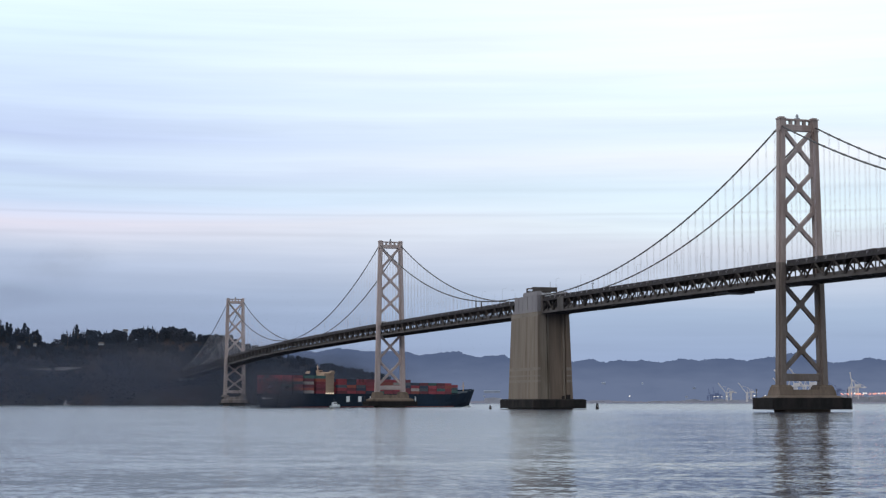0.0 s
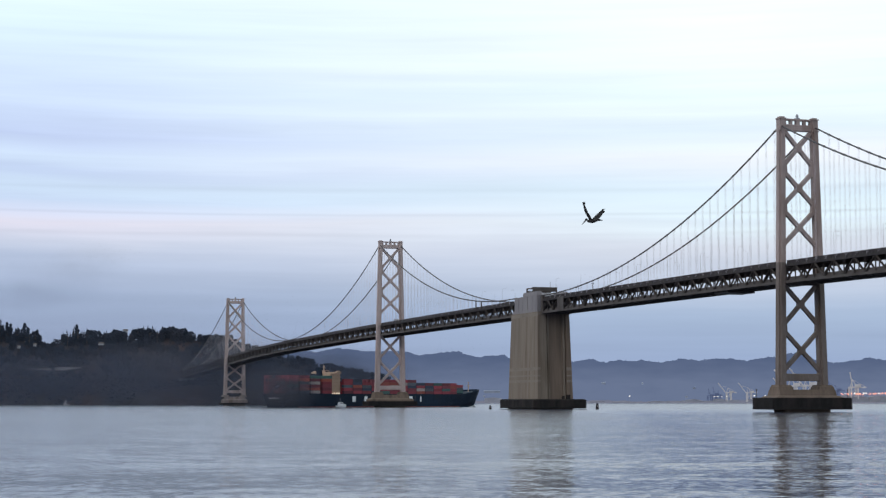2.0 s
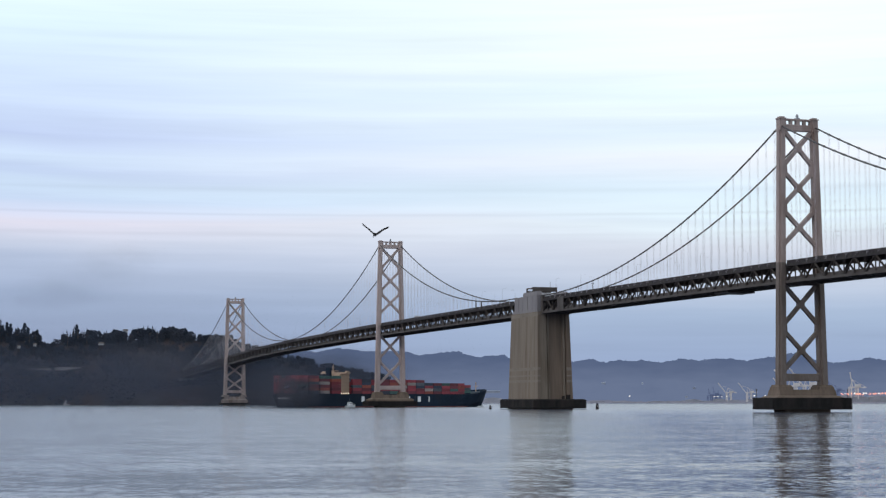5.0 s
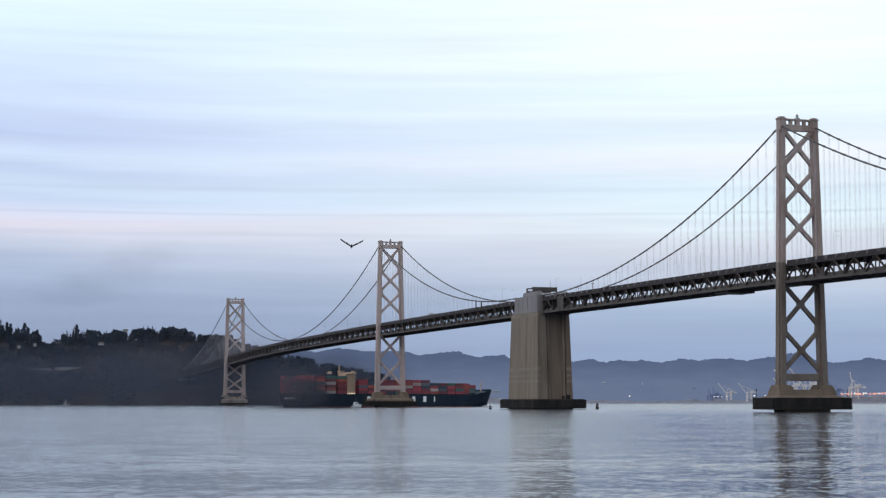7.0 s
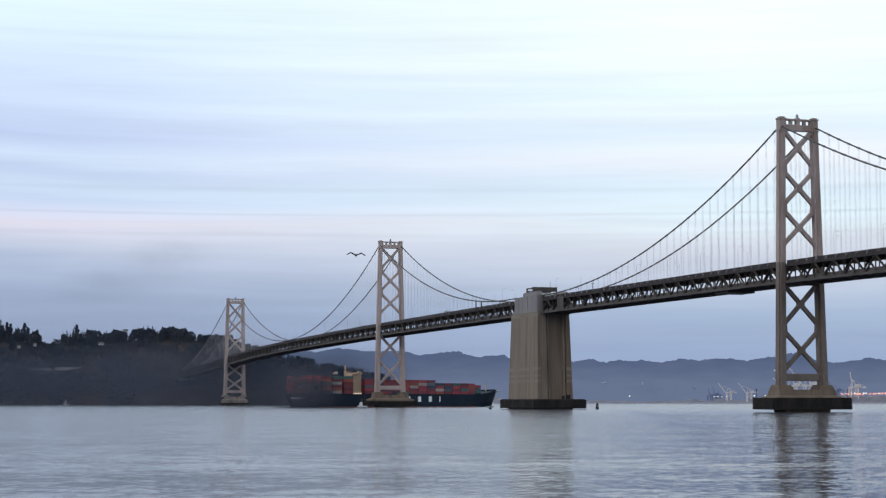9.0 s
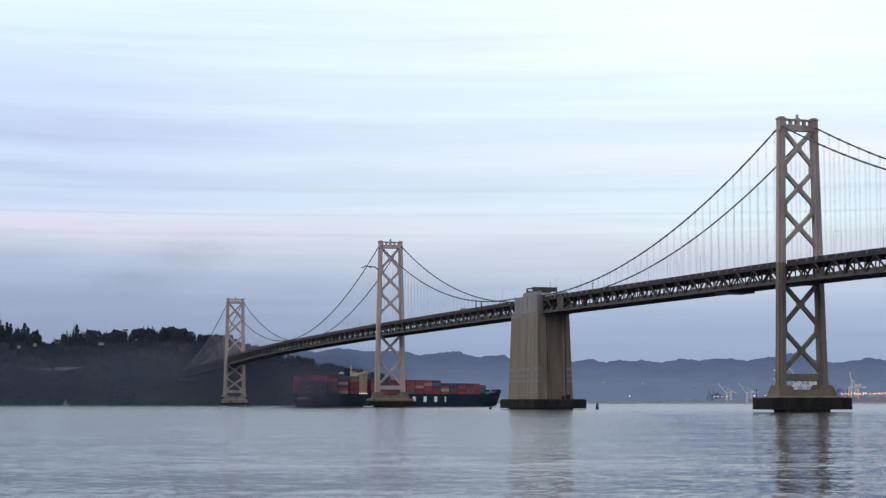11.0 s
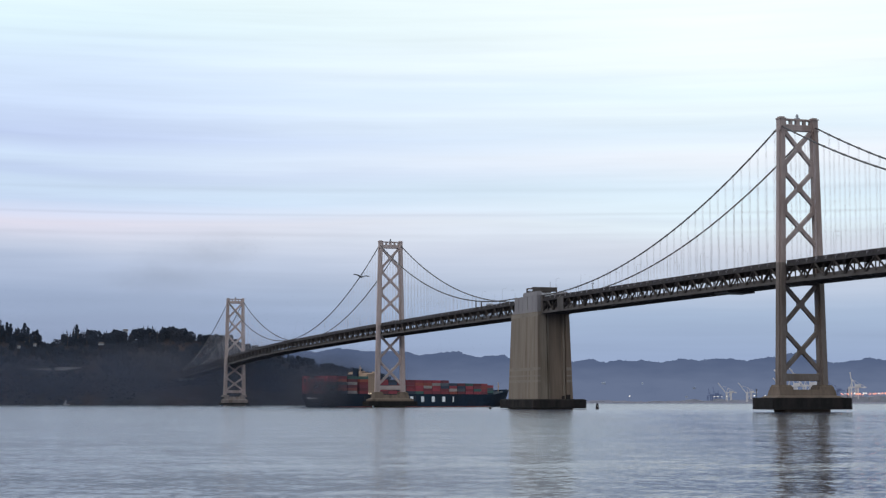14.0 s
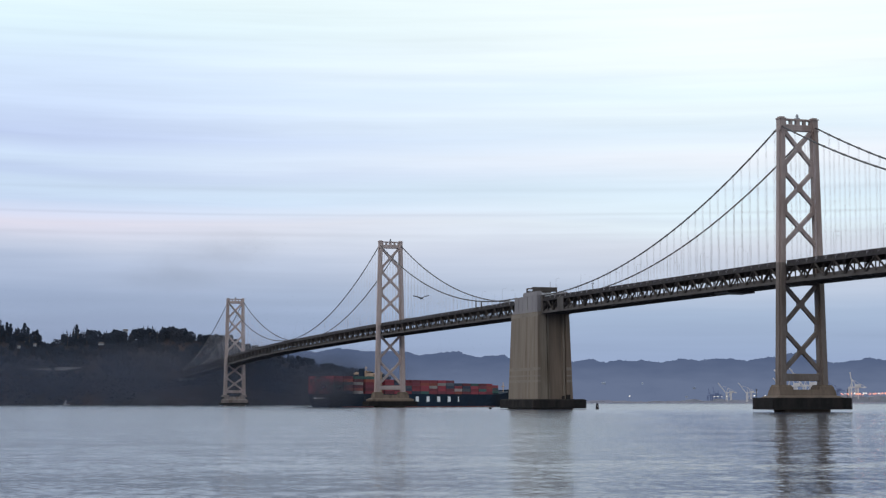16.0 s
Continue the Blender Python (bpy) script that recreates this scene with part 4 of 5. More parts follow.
for k, (x, w, h) in enumerate(((130, 44, 13), (560, 50, 5), (470, 60, 4), (400, 40, 5), (880, 30, 9), (1090, 60, 10), (1165, 60, 9), (690, 40, 6), (630, 46, 5), (300, 50, 6), (215, 40, 8), (650, 36, 9), (716, 28, 10), (752, 30, 8), (812, 34, 11), (574, 32, 4), (905, 26, 18), (934, 22, 24), (960, 26, 20), (1010, 34, 15), (1045, 40, 18), (1084, 36, 16), (1130, 44, 17))):
    shed(x, 4462 + 0.4 * k, w, h, "low pale warehouse on the far shore")


# wall colour drawn towards the hills: distance haze mixed into it
HAZY_WALL = material("hazy_town_wall", (0.27, 0.30, 0.38), 0.9, 0.0, 0.05, 0.2, 0.5, per_object=0.25)


def hill_house(x, z, w, h, label):
    """A far house on the slope below the hill line."""
    top = float(np.interp(x, [q[0] for q in HILL_LINE], [q[1] for q in HILL_LINE]))
    y = 4640 + 40 * min(z / (0.45 * top), 1.0)
    t = thing("hillside_house", (x, y, z), label, "house", "far hillside houses")
    bm = bmesh.new()
    add_box(bm, (-w / 2, -6, -3), (w / 2, 6, h))
    part("wall", bm, HAZY_WALL, t, local=True)
    bm = bmesh.new()
    add_loft(bm, [[(u, -6.6, h), (u, 6.6, h), (u, 0, h + 0.35 * h)] for u in (-w / 2 - 0.4, w / 2 + 0.4)])
    bmesh.ops.recalc_face_normals(bm, faces=bm.faces)
    part("roof", bm, HAZY_WALL, t, local=True)


rh = random.Random(17)
for k in range(6):
    hill_house(rh.uniform(80, 1230), 10 + 44 * rh.random() ** 1.6, rh.uniform(3, 7), rh.uniform(1.2, 2.4), "small hazy grey house on the far hillside")
hill_house(132, 30, 44, 3.5, "long pale building on the far hillside")
hill_house(436, 54, 10, 2.5, "pale house high on the far hillside")
# ---------------------------------------------------------------- container ship
HULL_PAINT = material("hull_paint", (0.012, 0.022, 0.040), 0.7, 0.0, 0.05, 0.25, 0.6, 0.0, (0.018, 0.02, 0.028), 0.04, spec=0.08)
BOOT_RED = material("boot_topping", (0.13, 0.035, 0.03), 0.7, 0.0, 0.1, 0.3, 1.0)
HOUSE_PAINT = material("house_paint", (0.39, 0.275, 0.205), 0.6, 0.0, 0.1, 0.12, 1.0)
CABIN_PANE = material("cabin_pane", (0.24, 0.185, 0.14), 0.2, 0.0, 0.3, 0.1)
PANE = material("dark_pane", (0.02, 0.025, 0.03), 0.15, 0.0, 0.3, 0.1)
BOX_PAINTS = [material("container_" + n, c, 0.6, 0.0, 0.15, 0.18, 1.5, per_object=0.3) for n, c in (
    ("red", (0.21, 0.026, 0.042)), ("maroon", (0.12, 0.020, 0.034)), ("navy", (0.022, 0.032, 0.062)),
    ("green", (0.032, 0.082, 0.078)), ("cream", (0.22, 0.19, 0.185)), ("orange", (0.24, 0.052, 0.040)), ("slate", (0.06, 0.07, 0.09)))]
LETTER_WHITE = material("letter_paint", (0.75, 0.76, 0.80), 0.5, 0.0, 0.3, 0.08)
FOAM = material("sea_foam", (0.62, 0.64, 0.68), 0.9, 0.0, 0.6, 0.15)
LAMP_GLOW = glow("deck_lamp_glow", (1.0, 0.80, 0.62), 0.55)


def container_mesh(mat, marked=False):
    """A 12 m box with recessed panels between its corner posts and rails, some with a pale painted band."""
    bm = bmesh.new()
    add_box(bm, (0, -1.22, 0), (12.19, 1.22, 2.59))
    for f in list(bm.faces)[2:]:
        bmesh.ops.inset_region(bm, faces=[f], thickness=0.16, depth=-0.08)
    bmesh.ops.recalc_face_normals(bm, faces=bm.faces)
    if marked:
        k = len(bm.faces)
        add_box(bm, (2.6, -1.2, 1.0), (9.6, -1.0, 1.75))
        bm.faces.ensure_lookup_table()
        for f in bm.faces[k:]:
            f.material_index = 1
        return mesh_of(bm, "container", [mat, BOX_PAINTS[4]])
    return mesh_of(bm, "container", mat)


def container_ship():
    t = thing("container_ship", (0, 0, 0), "dark blue container ship stacked with red, blue and green containers", "ship")
    # stations: x, half breadth at the water, half breadth at the deck, deck height
    st = [(0, 10.5, 15.2, 12.2), (3, 12.5, 16.0, 12.2), (15, 15.0, 16.1, 12.0), (40, 16.1, 16.1, 12.0), (150, 16.1, 16.1, 12.0), (225, 15.6, 16.1, 12.0),
          (247, 12.0, 15.6, 12.6), (267, 7.0, 13.4, 14.6), (280, 3.0, 9.6, 15.9), (287, 0.7, 5.0, 16.4), (292, 0.15, 1.2, 16.7)]
    bm = bmesh.new()
    rings = []
    for x, a, b, z in st:
        rake = lambda q: x + (0 if x < 245 else (q / 16.0 - 1) * 8.0 * (x - 245) / 47) - (0 if x > 20 else (1 - q / 12) * -2.0 * (1 - x / 20))
        rings.append([(rake(-3), -a * .9, -3), (rake(0.9), -a, 0.9), (rake(5), -(a * .55 + b * .45), 5), (rake(z), -b, z),
                      (rake(z), b, z), (rake(5), a * .55 + b * .45, 5), (rake(0.9), a, 0.9), (rake(-3), a * .9, -3)])
    add_loft(bm, rings)
    bmesh.ops.recalc_face_normals(bm, faces=bm.faces)
    part("hull", bm, HULL_PAINT, t, local=True)
    bm = bmesh.new()
    add_loft(bm, [[(x + 0.02, -a - .08, -0.4), (x, -a - .10, 0.75), (x, a + .10, 0.75), (x, a + .08, -0.4)] for x, a, b, z in st[2:7]])
    bmesh.ops.recalc_face_normals(bm, faces=bm.faces)
    part("boot_topping", bm, BOOT_RED, t, local=True)
    # bulwark at the bow
    bm = bmesh.new()
    add_loft(bm, [[(x, -b, z - 0.1), (x, -b, z + 1.3), (x, -b + .4, z + 1.3), (x, -b + .4, z - 0.1)] for x, a, b, z in st[7:]])
    add_loft(bm, [[(x, b - .4, z - 0.1), (x, b - .4, z + 1.3), (x, b, z + 1.3), (x, b, z - 0.1)] for x, a, b, z in st[7:]])
    bmesh.ops.recalc_face_normals(bm, faces=bm.faces)
    part("bulwark", bm, HULL_PAINT, t, local=True)
    bm = bmesh.new()
    add_tube(bm, [(276, 0, 15), (276, 0, 25)], 0.45, 8)
    add_tube(bm, [(276, -2.5, 21), (276, 2.5, 21)], 0.25, 6)
    part("foremast", bm, HOUSE_PAINT, t, local=True)
    # containers
    rng = random.Random(21)
    meshes = [container_mesh(m) for m in BOX_PAINTS] + [container_mesh(BOX_PAINTS[0], True)]
    pick = lambda: rng.choices(range(7), (34, 28, 14, 5, 5, 8, 6))[0]
    side = lambda: 7 if rng.random() < 0.16 else pick()
    bays = [(2.5, 6), (16.6, 6), (30.7, 6), (46.0, 6)] + [(74 + 12.9 * i, (5, 5, 4, 5, 5, 5, 5, 5, 4, 4, 4, 4, 4, 3)[i]) for i in range(14)]
    stern = lambda: rng.choices(range(7), (34, 52, 8, 0, 0, 0, 6))[0]
    for bi, (x, n) in enumerate(bays):
        rows = 13 if x < 222 else (11 if x < 240 else 9)
        z0 = 12.6 if x < 240 else 13.8
        for r in range(rows):
            y = (r - (rows - 1) / 2) * 2.46
            outer = r == 0 or bi == 0
            tiers = n if outer else n - (1 if rng.random() < 0.15 else 0)
            if outer:
                for k in range(tiers):
                    ob = part("container", meshes[stern() if bi == 0 and r > 0 else side()], None, t, local=True)
                    ob.matrix_basis = pose(x, y, z0 + k * 2.72)
            else:
                bm = bmesh.new()
                add_box(bm, (x, y - 1.2, z0), (x + 12.19, y + 1.2, z0 + tiers * 2.72 - 0.1))
                part("container_row", bm, BOX_PAINTS[pick()], t, local=True)
        bm = bmesh.new()
        w = rows * 1.23
        add_box(bm, (x - 0.1, -w, z0 - 0.75), (x + 12.3, w, z0 - 0.02))
        part("hatch_cover", bm, HULL_PAINT, t, local=True)
        if x > 60:
            bm = bmesh.new()
            for y in (-w + 0.2, -w / 2, 0, w / 2, w - 0.2):
                add_box(bm, (x - 0.75, y - 0.15, z0 - 0.7), (x - 0.35, y + 0.15, z0 + 7))
            add_box(bm, (x - 0.75, -w, z0 + 6.6), (x - 0.35, w, z0 + 7))
            part("lashing_bridge", bm, HULL_PAINT, t, local=True)
    # accommodation block
    house = part("house", bmesh.new(), HOUSE_PAINT, t, "tan lit accommodation block", local=True)
    bm = bmesh.new()
    add_box(bm, (48.8, -13.0, 12.0), (62.2, 4.0, 31.15))
    bm.to_mesh(house.data)
    bm.free()
    for k in range(6):
        bm = bmesh.new()
        z = 12.0 + k * 3.2
        add_box(bm, (48.6, -13.6, z + 2.85), (62.6, 4.6, z + 3.18))
        part("deck_edge", bm, HOUSE_PAINT, house, local=True)
    house.matrix_basis = pose(10.0, 0, 0)
    bm = bmesh.new()
    add_box(bm, (54, -16.1, 31.2), (60.5, 16.1, 32.3))
    add_box(bm, (54.6, -1.0, 32.3), (59.6, 8.0, 33.9))
    add_box(bm, (54.2, -1.4, 33.9), (60.0, 8.4, 34.2))
    for o in (-14.8, 14.8):
        add_box(bm, (55.5, o - 1.0, 32.3), (59.5, o + 1.0, 33.5))
    part("wheelhouse", bm, HOUSE_PAINT, house, local=True)
    for k in range(6):
        for y in np.arange(-11, 3.1, 2.75):
            bm = bmesh.new()
            z = 13.0 + k * 3.2
            add_box(bm, (48.72, y - 0.35, z), (48.85, y + 0.35, z + 0.8))
            part("window", bm, CABIN_PANE, house, local=True)
        for x in np.arange(50.4, 61.6, 2.6):
            bm = bmesh.new()
            add_box(bm, (x - 0.35, -13.08, 13.0 + k * 3.2), (x + 0.35, -12.95, 13.8 + k * 3.2))
            part("window", bm, CABIN_PANE, house, local=True)
    bm = bmesh.new()
    add_box(bm, (55.0, -1.06, 32.7), (59.2, -0.94, 33.5))
    part("window_band", bm, PANE, house, local=True)
    bm = bmesh.new()
    add_loft(bm, [[(x0, -3.6, z), (x1, -3.6, z), (x1, 2.0, z), (x0, 2.0, z)] for z, x0, x1 in ((24.0, 55.9, 58.6), (36.5, 56.0, 58.0))])
    bmesh.ops.recalc_face_normals(bm, faces=bm.faces)
    part("funnel", bm, HULL_PAINT, t, "dark funnel behind the wheelhouse", local=True)
    bm = bmesh.new()
    add_box(bm, (55.8, -5, 12), (58.7, 5, 24.0))
    part("funnel_casing", bm, HOUSE_PAINT, t, local=True)
    bm = bmesh.new()
    add_tube(bm, [(64, 0, 34.0), (64, 0, 39.5)], [0.5, 0.2], 8)
    add_tube(bm, [(64, -1.5, 37.6), (64, 1.5, 37.6)], 0.15, 6)
    add_box(bm, (64.2, -1.6, 36.2), (64.7, 1.6, 36.5))
    part("radar_mast", bm, HOUSE_PAINT, t, "pale radar mast", local=True)
    # white hull marking, as plain upright blocks, and the marking on the transom
    for k in range(7):
        bm = bmesh.new()
        x = 85.7 + k * 16.1
        add_box(bm, (x, -16.22, 5.0), (x + (1.5 if k == 6 else 4.4), -16.02, 10.2))
        part("hull_marking", bm, LETTER_WHITE, t, "plain white hull marking", local=True)
    bm = bmesh.new()
    add_box(bm, (-0.6, -6.5, 7.6), (-0.25, 6.5, 9.0))
    part("stern_marking", bm, LETTER_WHITE, t, local=True)
    # the crest of foam that the stem turns up
    bm = bmesh.new()
    fr = random.Random(4)
    for e in (-1, 1):
        for k in range(16):
            u = k / 15
            clump(bm, (285 - 26 * u, e * (0.6 + 13.6 * u ** 0.8), 0.15 + fr.uniform(0.1, 0.9) * (1 - u) ** 1.2), 0.9 * (1.15 - u), fr)
    part("bow_wave", bm, FOAM, t, "white foam turned up at the stem", local=True)
    # lit working deck at the foot of the house
    for k in range(4):
        bm = bmesh.new()
        add_box(bm, (59.6 + 3.2 * k, -14.4, 12.3), (61.2 + 3.2 * k, -13.7, 13.4))
        part("deck_lamp", bm, LAMP_GLOW, t, "small lit deck lamp", local=True)
    return t


SHIP = container_ship()


def launch(label):
    """A small white escort boat."""
    t = thing("escort_boat", (0, 0, 0), label, "boat")
    bm = bmesh.new()
    add_loft(bm, [[(x, -w * .8, -0.4), (x, -w, z), (x, w, z), (x, w * .8, -0.4)] for x, w, z in ((-6, 1.9, 1.3), (-2, 2.3, 1.3), (3, 2.1, 1.6), (6, 1.0, 2.0), (7.4, 0.1, 2.3))])
    bmesh.ops.recalc_face_normals(bm, faces=bm.faces)
    part("hull", bm, LETTER_WHITE, t, local=True)
    bm = bmesh.new()
    add_loft(bm, [[(a, -w, z), (b, -w, z), (b, w, z), (a, w, z)] for z, a, b, w in ((1.3, -3.4, 2.6, 1.6), (2.6, -3.2, 2.0, 1.5), (3.8, -2.8, 1.0, 1.3))])
    bmesh.ops.recalc_face_normals(bm, faces=bm.faces)
    part("cabin", bm, LETTER_WHITE, t, local=True)
    bm = bmesh.new()
    add_box(bm, (-2.6, -1.53, 2.7), (1.2, 1.53, 3.4))
    part("window_band", bm, PANE, t, local=True)
    bm = bmesh.new()
    add_tube(bm, [(-1, 0, 3.8), (-1.3, 0, 6.5)], 0.1, 6)
    part("mast", bm, LAMP_STEEL, t, local=True)
    return t


ESCORT = launch("small white launch alongside the ship's hull")
ESCORT.scale = (0.9, 0.9, 1.25)

# ---------------------------------------------------------------- lamp posts on the roadway
POLE_STEEL = material("weathered_pole", (0.13, 0.13, 0.15), 0.6, 0.2, 0.5, 0.1)


def lamp_post(label):
    t = thing("street_lamp", (0, 0, 0), label, "street lamp", "bridge street lamps")
    bm = bmesh.new()
    add_tube(bm, [(0, 0, -1.4), (0, 0, 6), (0, 0, 10.3), (0.0, 0.35, 11.0), (0, 1.0, 11.3), (0, 2.4, 11.4)], [0.085, 0.065, 0.05, 0.04, 0.035, 0.03], 6)
    part("pole", bm, POLE_STEEL, t, local=True)
    bm = bmesh.new()
    add_box(bm, (-0.16, 2.3, 11.3), (0.16, 2.9, 11.45))
    part("lamp_head", bm, POLE_STEEL, t, local=True)
    return t


LAMP = lamp_post("slim grey street lamp at the roadway's edge")
turn = math.degrees(math.atan2(ALONG.y, ALONG.x))
first = True
for off, ss in ((-9.3, [-505, -462, -419, -322, -278, -236, -193, -150, -107, -64] + list(range(40, 340, 44)) + list(range(380, 1030, 44))),
                (9.3, [-440, -396, -299, -255, -214, -171, -128, -85] + list(range(62, 340, 44)) + list(range(402, 1030, 44)))):
    for s in ss:
        p = br(s, off, rail_top(s) - 0.1)
        m = pose(*p, 0, 0, turn + (180 if off < 0 else 0))
        if first:
            LAMP.matrix_basis, first = m, False
        else:
            copy_thing(LAMP, m)


def sign_pole(s, off, label):
    """A slim pole with a cross arm on the roadway's edge."""
    z = rail_top(s)
    t = thing("sign_pole", br(s, off, z), label, "sign pole", "sign poles on the bridge")
    bar("pole", BOX_TRUSS, br(s, off, z - 1.4), br(s, off, z + 3.9), 0.2, 0.2, t)
    bar("arm", BOX_TRUSS, br(s, off - 1.0, z + 3.7), br(s, off + 1.0, z + 3.7), 0.2, 0.3, t)


sign_pole(-126, -9.3, "dark sign pole with a cross arm at the roadway's edge")
sign_pole(-103, -9.3, "dark sign pole with a cross arm near the anchorage")


def traveler(s, length, label):
    """The painters' platform that hangs under the lower deck."""
    z = rail_top(s) - 11.6
    t = thing("maintenance_platform", br(s, 0, z), label, "platform")
    bm = bmesh.new()
    add_box(bm, (-length / 2, -8.4, -1.3), (length / 2, 8.4, -0.2))
    for u in (-length / 2 + 0.4, length / 2 - 0.4):
        for o in (-8.2, 8.2):
            add_box(bm, (u - 0.2, o - 0.2, -0.3), (u + 0.2, o + 0.2, 1.9))
    for v in bm.verts:
        v.co = br(s + v.co.x, v.co.y, z + v.co.z)
    part("platform", bm, TRUSS_PAINT, t)


traveler(-300, 16, "dark steel maintenance platform hung under the roadway")


def marker(x, y, h, r, label):
    t = thing("channel_marker", (x, y, 0), label, "buoy")
    bm = bmesh.new()
    add_tube(bm, [(x, y, -1), (x, y, h * .15), (x, y, h * .2), (x, y, h * .78), (x, y, h * .8), (x, y, h)], [r * 1.25, r * 1.25, r, r, r * .7, r * .55], 12)
    bmesh.ops.recalc_face_normals(bm, faces=bm.faces)
    part("float", bm, FENDER_TIMBER, t)
    bm = bmesh.new()
    add_box(bm, (x - r * .4, y - r * 1.02, h * .48), (x + r * .4, y - r * .9, h * .58))
    part("plate", bm, WHITE_PAINT, t)


marker(106.5, 1190, 4.2, 1.0, "dark cylindrical channel marker floating beside the anchorage")
marker(33.5, 1220, 2.6, 0.8, "small dark channel marker floating beside the anchorage")

# ---------------------------------------------------------------- island houses, walls and moored boat
HOUSE_WALL = material("island_house_wall", (0.24, 0.23, 0.25), 0.8, 0.0, 0.1, 0.15, 1.0)
HOUSE_WHITE = material("island_house_paint", (0.40, 0.41, 0.45), 0.8, 0.0, 0.1, 0.15, 1.0)
ROOF = material("island_roof", (0.09, 0.075, 0.075), 0.8, 0.0, 0.1, 0.2, 1.0)


def house(x, y, w, h, turn, label, lift=0.0):
    z = island_z(x, y) + lift
    t = thing("island_house", (x, y, z), label, "house", "island houses", turn=turn)
    bm = bmesh.new()
    add_box(bm, (-w / 2, -4, -0.4), (w / 2, 4, h))
    part("wall", bm, HOUSE_WHITE, t, local=True)
    bm = bmesh.new()
    add_box(bm, (-w / 2 + 0.3, -3.7, -3 - lift), (w / 2 - 0.3, 3.7, -0.4))
    part("footing", bm, SOIL, t, local=True)
    bm = bmesh.new()
    add_loft(bm, [[(u, -4.8, h), (u, 4.8, h), (u, 0, h + 2.6)] for u in (-w / 2 - .6, w / 2 + .6)])
    bmesh.ops.recalc_face_normals(bm, faces=bm.faces)
    part("roof", bm, ROOF, t, local=True)
    for k in range(int(w / 3)):
        bm = bmesh.new()
        u = -w / 2 + 1.5 + 3 * k
        add_box(bm, (u - .6, -4.06, h - 2.4), (u + .6, -3.95, h - 1.0))
        part("window", bm, PANE, t, local=True)


for x, y, w, h, a, l in ((-680, 2755, 4, 2.5, 10, 6), (-657, 2768, 4, 3, 4, 7), (-548, 2756, 7, 2, -8, 7), (-683, 2655, 6, 1.6, 0, 2), (-517, 2795, 7, 3.5, 6, 13)):
    house(x, y, w, h, a, "pale small house among the island's trees", l)


def retaining_wall(points, z0, z1, h, label):
    """A wall along the given places on the slope, standing h above the brush."""
    x0, y0 = points[len(points) // 2]
    t = thing("retaining_wall", (x0, y0, island_z(x0, y0)), label, "wall", "island walls")
    bm = bmesh.new()
    rings = []
    for k, (x, y) in enumerate(points):
        z = z0 + (z1 - z0) * k / (len(points) - 1)
        rings.append([(x, y - 0.8, z - 9), (x, y + 0.8, z - 9), (x, y + 0.8, z + h), (x, y - 0.8, z + h)])
    add_loft(bm, rings)
    bmesh.ops.recalc_face_normals(bm, faces=bm.faces)
    part("wall", bm, HOUSE_WALL, t)


retaining_wall([(-604 + 8 * k, 2676) for k in range(8)], 56.4, 57.4, 1.4, "long low pale retaining wall on the island slope")
retaining_wall([(-650 + 8 * k, 2677) for k in range(6)], 55.6, 56.2, 0.3, "weathered low retaining wall beside the island road")


def bridge_abutment():
    """The concrete pier that takes up the last span on the island."""
    t = thing("bridge_abutment", br(S_END, 0, 20), "grey concrete abutment under the bridge's end on the island", "abutment")
    bm = bmesh.new()
    z = rail_top(S_END)
    for o in (-8.5, 8.5):
        add_loft(bm, [[br(S_END + a * u, o + b * v, zz) for u, v in ((-1, -1), (1, -1), (1, 1), (-1, 1))] for zz, a, b in ((2.0, 3.4, 3.0), (z - 14.0, 2.6, 2.4))])
    bmesh.ops.recalc_face_normals(bm, faces=bm.faces)
    part("pier", bm, HOUSE_WALL, t)
    bm = bmesh.new()
    add_loft(bm, [[br(S_END + 3.2 * u, 12.0 * v, zz) for u, v in ((-1, -1), (1, -1), (1, 1), (-1, 1))] for zz in (z - 14.0, z - 11.8)])
    bmesh.ops.recalc_face_normals(bm, faces=bm.faces)
    part("cap_beam", bm, HOUSE_WALL, t)


bridge_abutment()


def sail_boat(x, y, label):
    t = thing("moored_boat", (x, y, 0), label, "boat")
    bm = bmesh.new()
    add_loft(bm, [[(u, -w, 0.2 * 0), (u, -w * 1.1, 1.3), (u, w * 1.1, 1.3), (u, w, 0)] for u, w in ((-4.5, 1.0), (0, 1.5), (3.5, 1.1), (5.2, 0.1))])
    bmesh.ops.recalc_face_normals(bm, faces=bm.faces)
    part("hull", bm, LAMP_STEEL, t, local=True)
    bm = bmesh.new()
    add_tube(bm, [(0, 0, 1.2), (0, 0, 9)], 0.12, 6)
    part("mast", bm, LAMP_STEEL, t, local=True)
    bm = bmesh.new()
    add_loft(bm, [[(-0.2, -.05, z), (-0.2 - 3.6 * q, -.1, z), (-0.2 - 3.6 * q, .1, z), (-0.2, .05, z)] for z, q in ((2.0, 1.0), (5, .6), (8.6, .06))])
    bmesh.ops.recalc_face_normals(bm, faces=bm.faces)
    part("sail", bm, LAMP_STEEL, t, local=True)


sail_boat(-544, 2490, "small white sailing boat moored off the island")

# ---------------------------------------------------------------- the pelican
FEATHER = material("dark_feather", (0.024, 0.022, 0.023), 0.85, 0.0, 6, 0.3, 30, spec=0.15)
BILL = material("bill_horn", (0.09, 0.08, 0.07), 0.6, 0.0, 10, 0.2, 40)


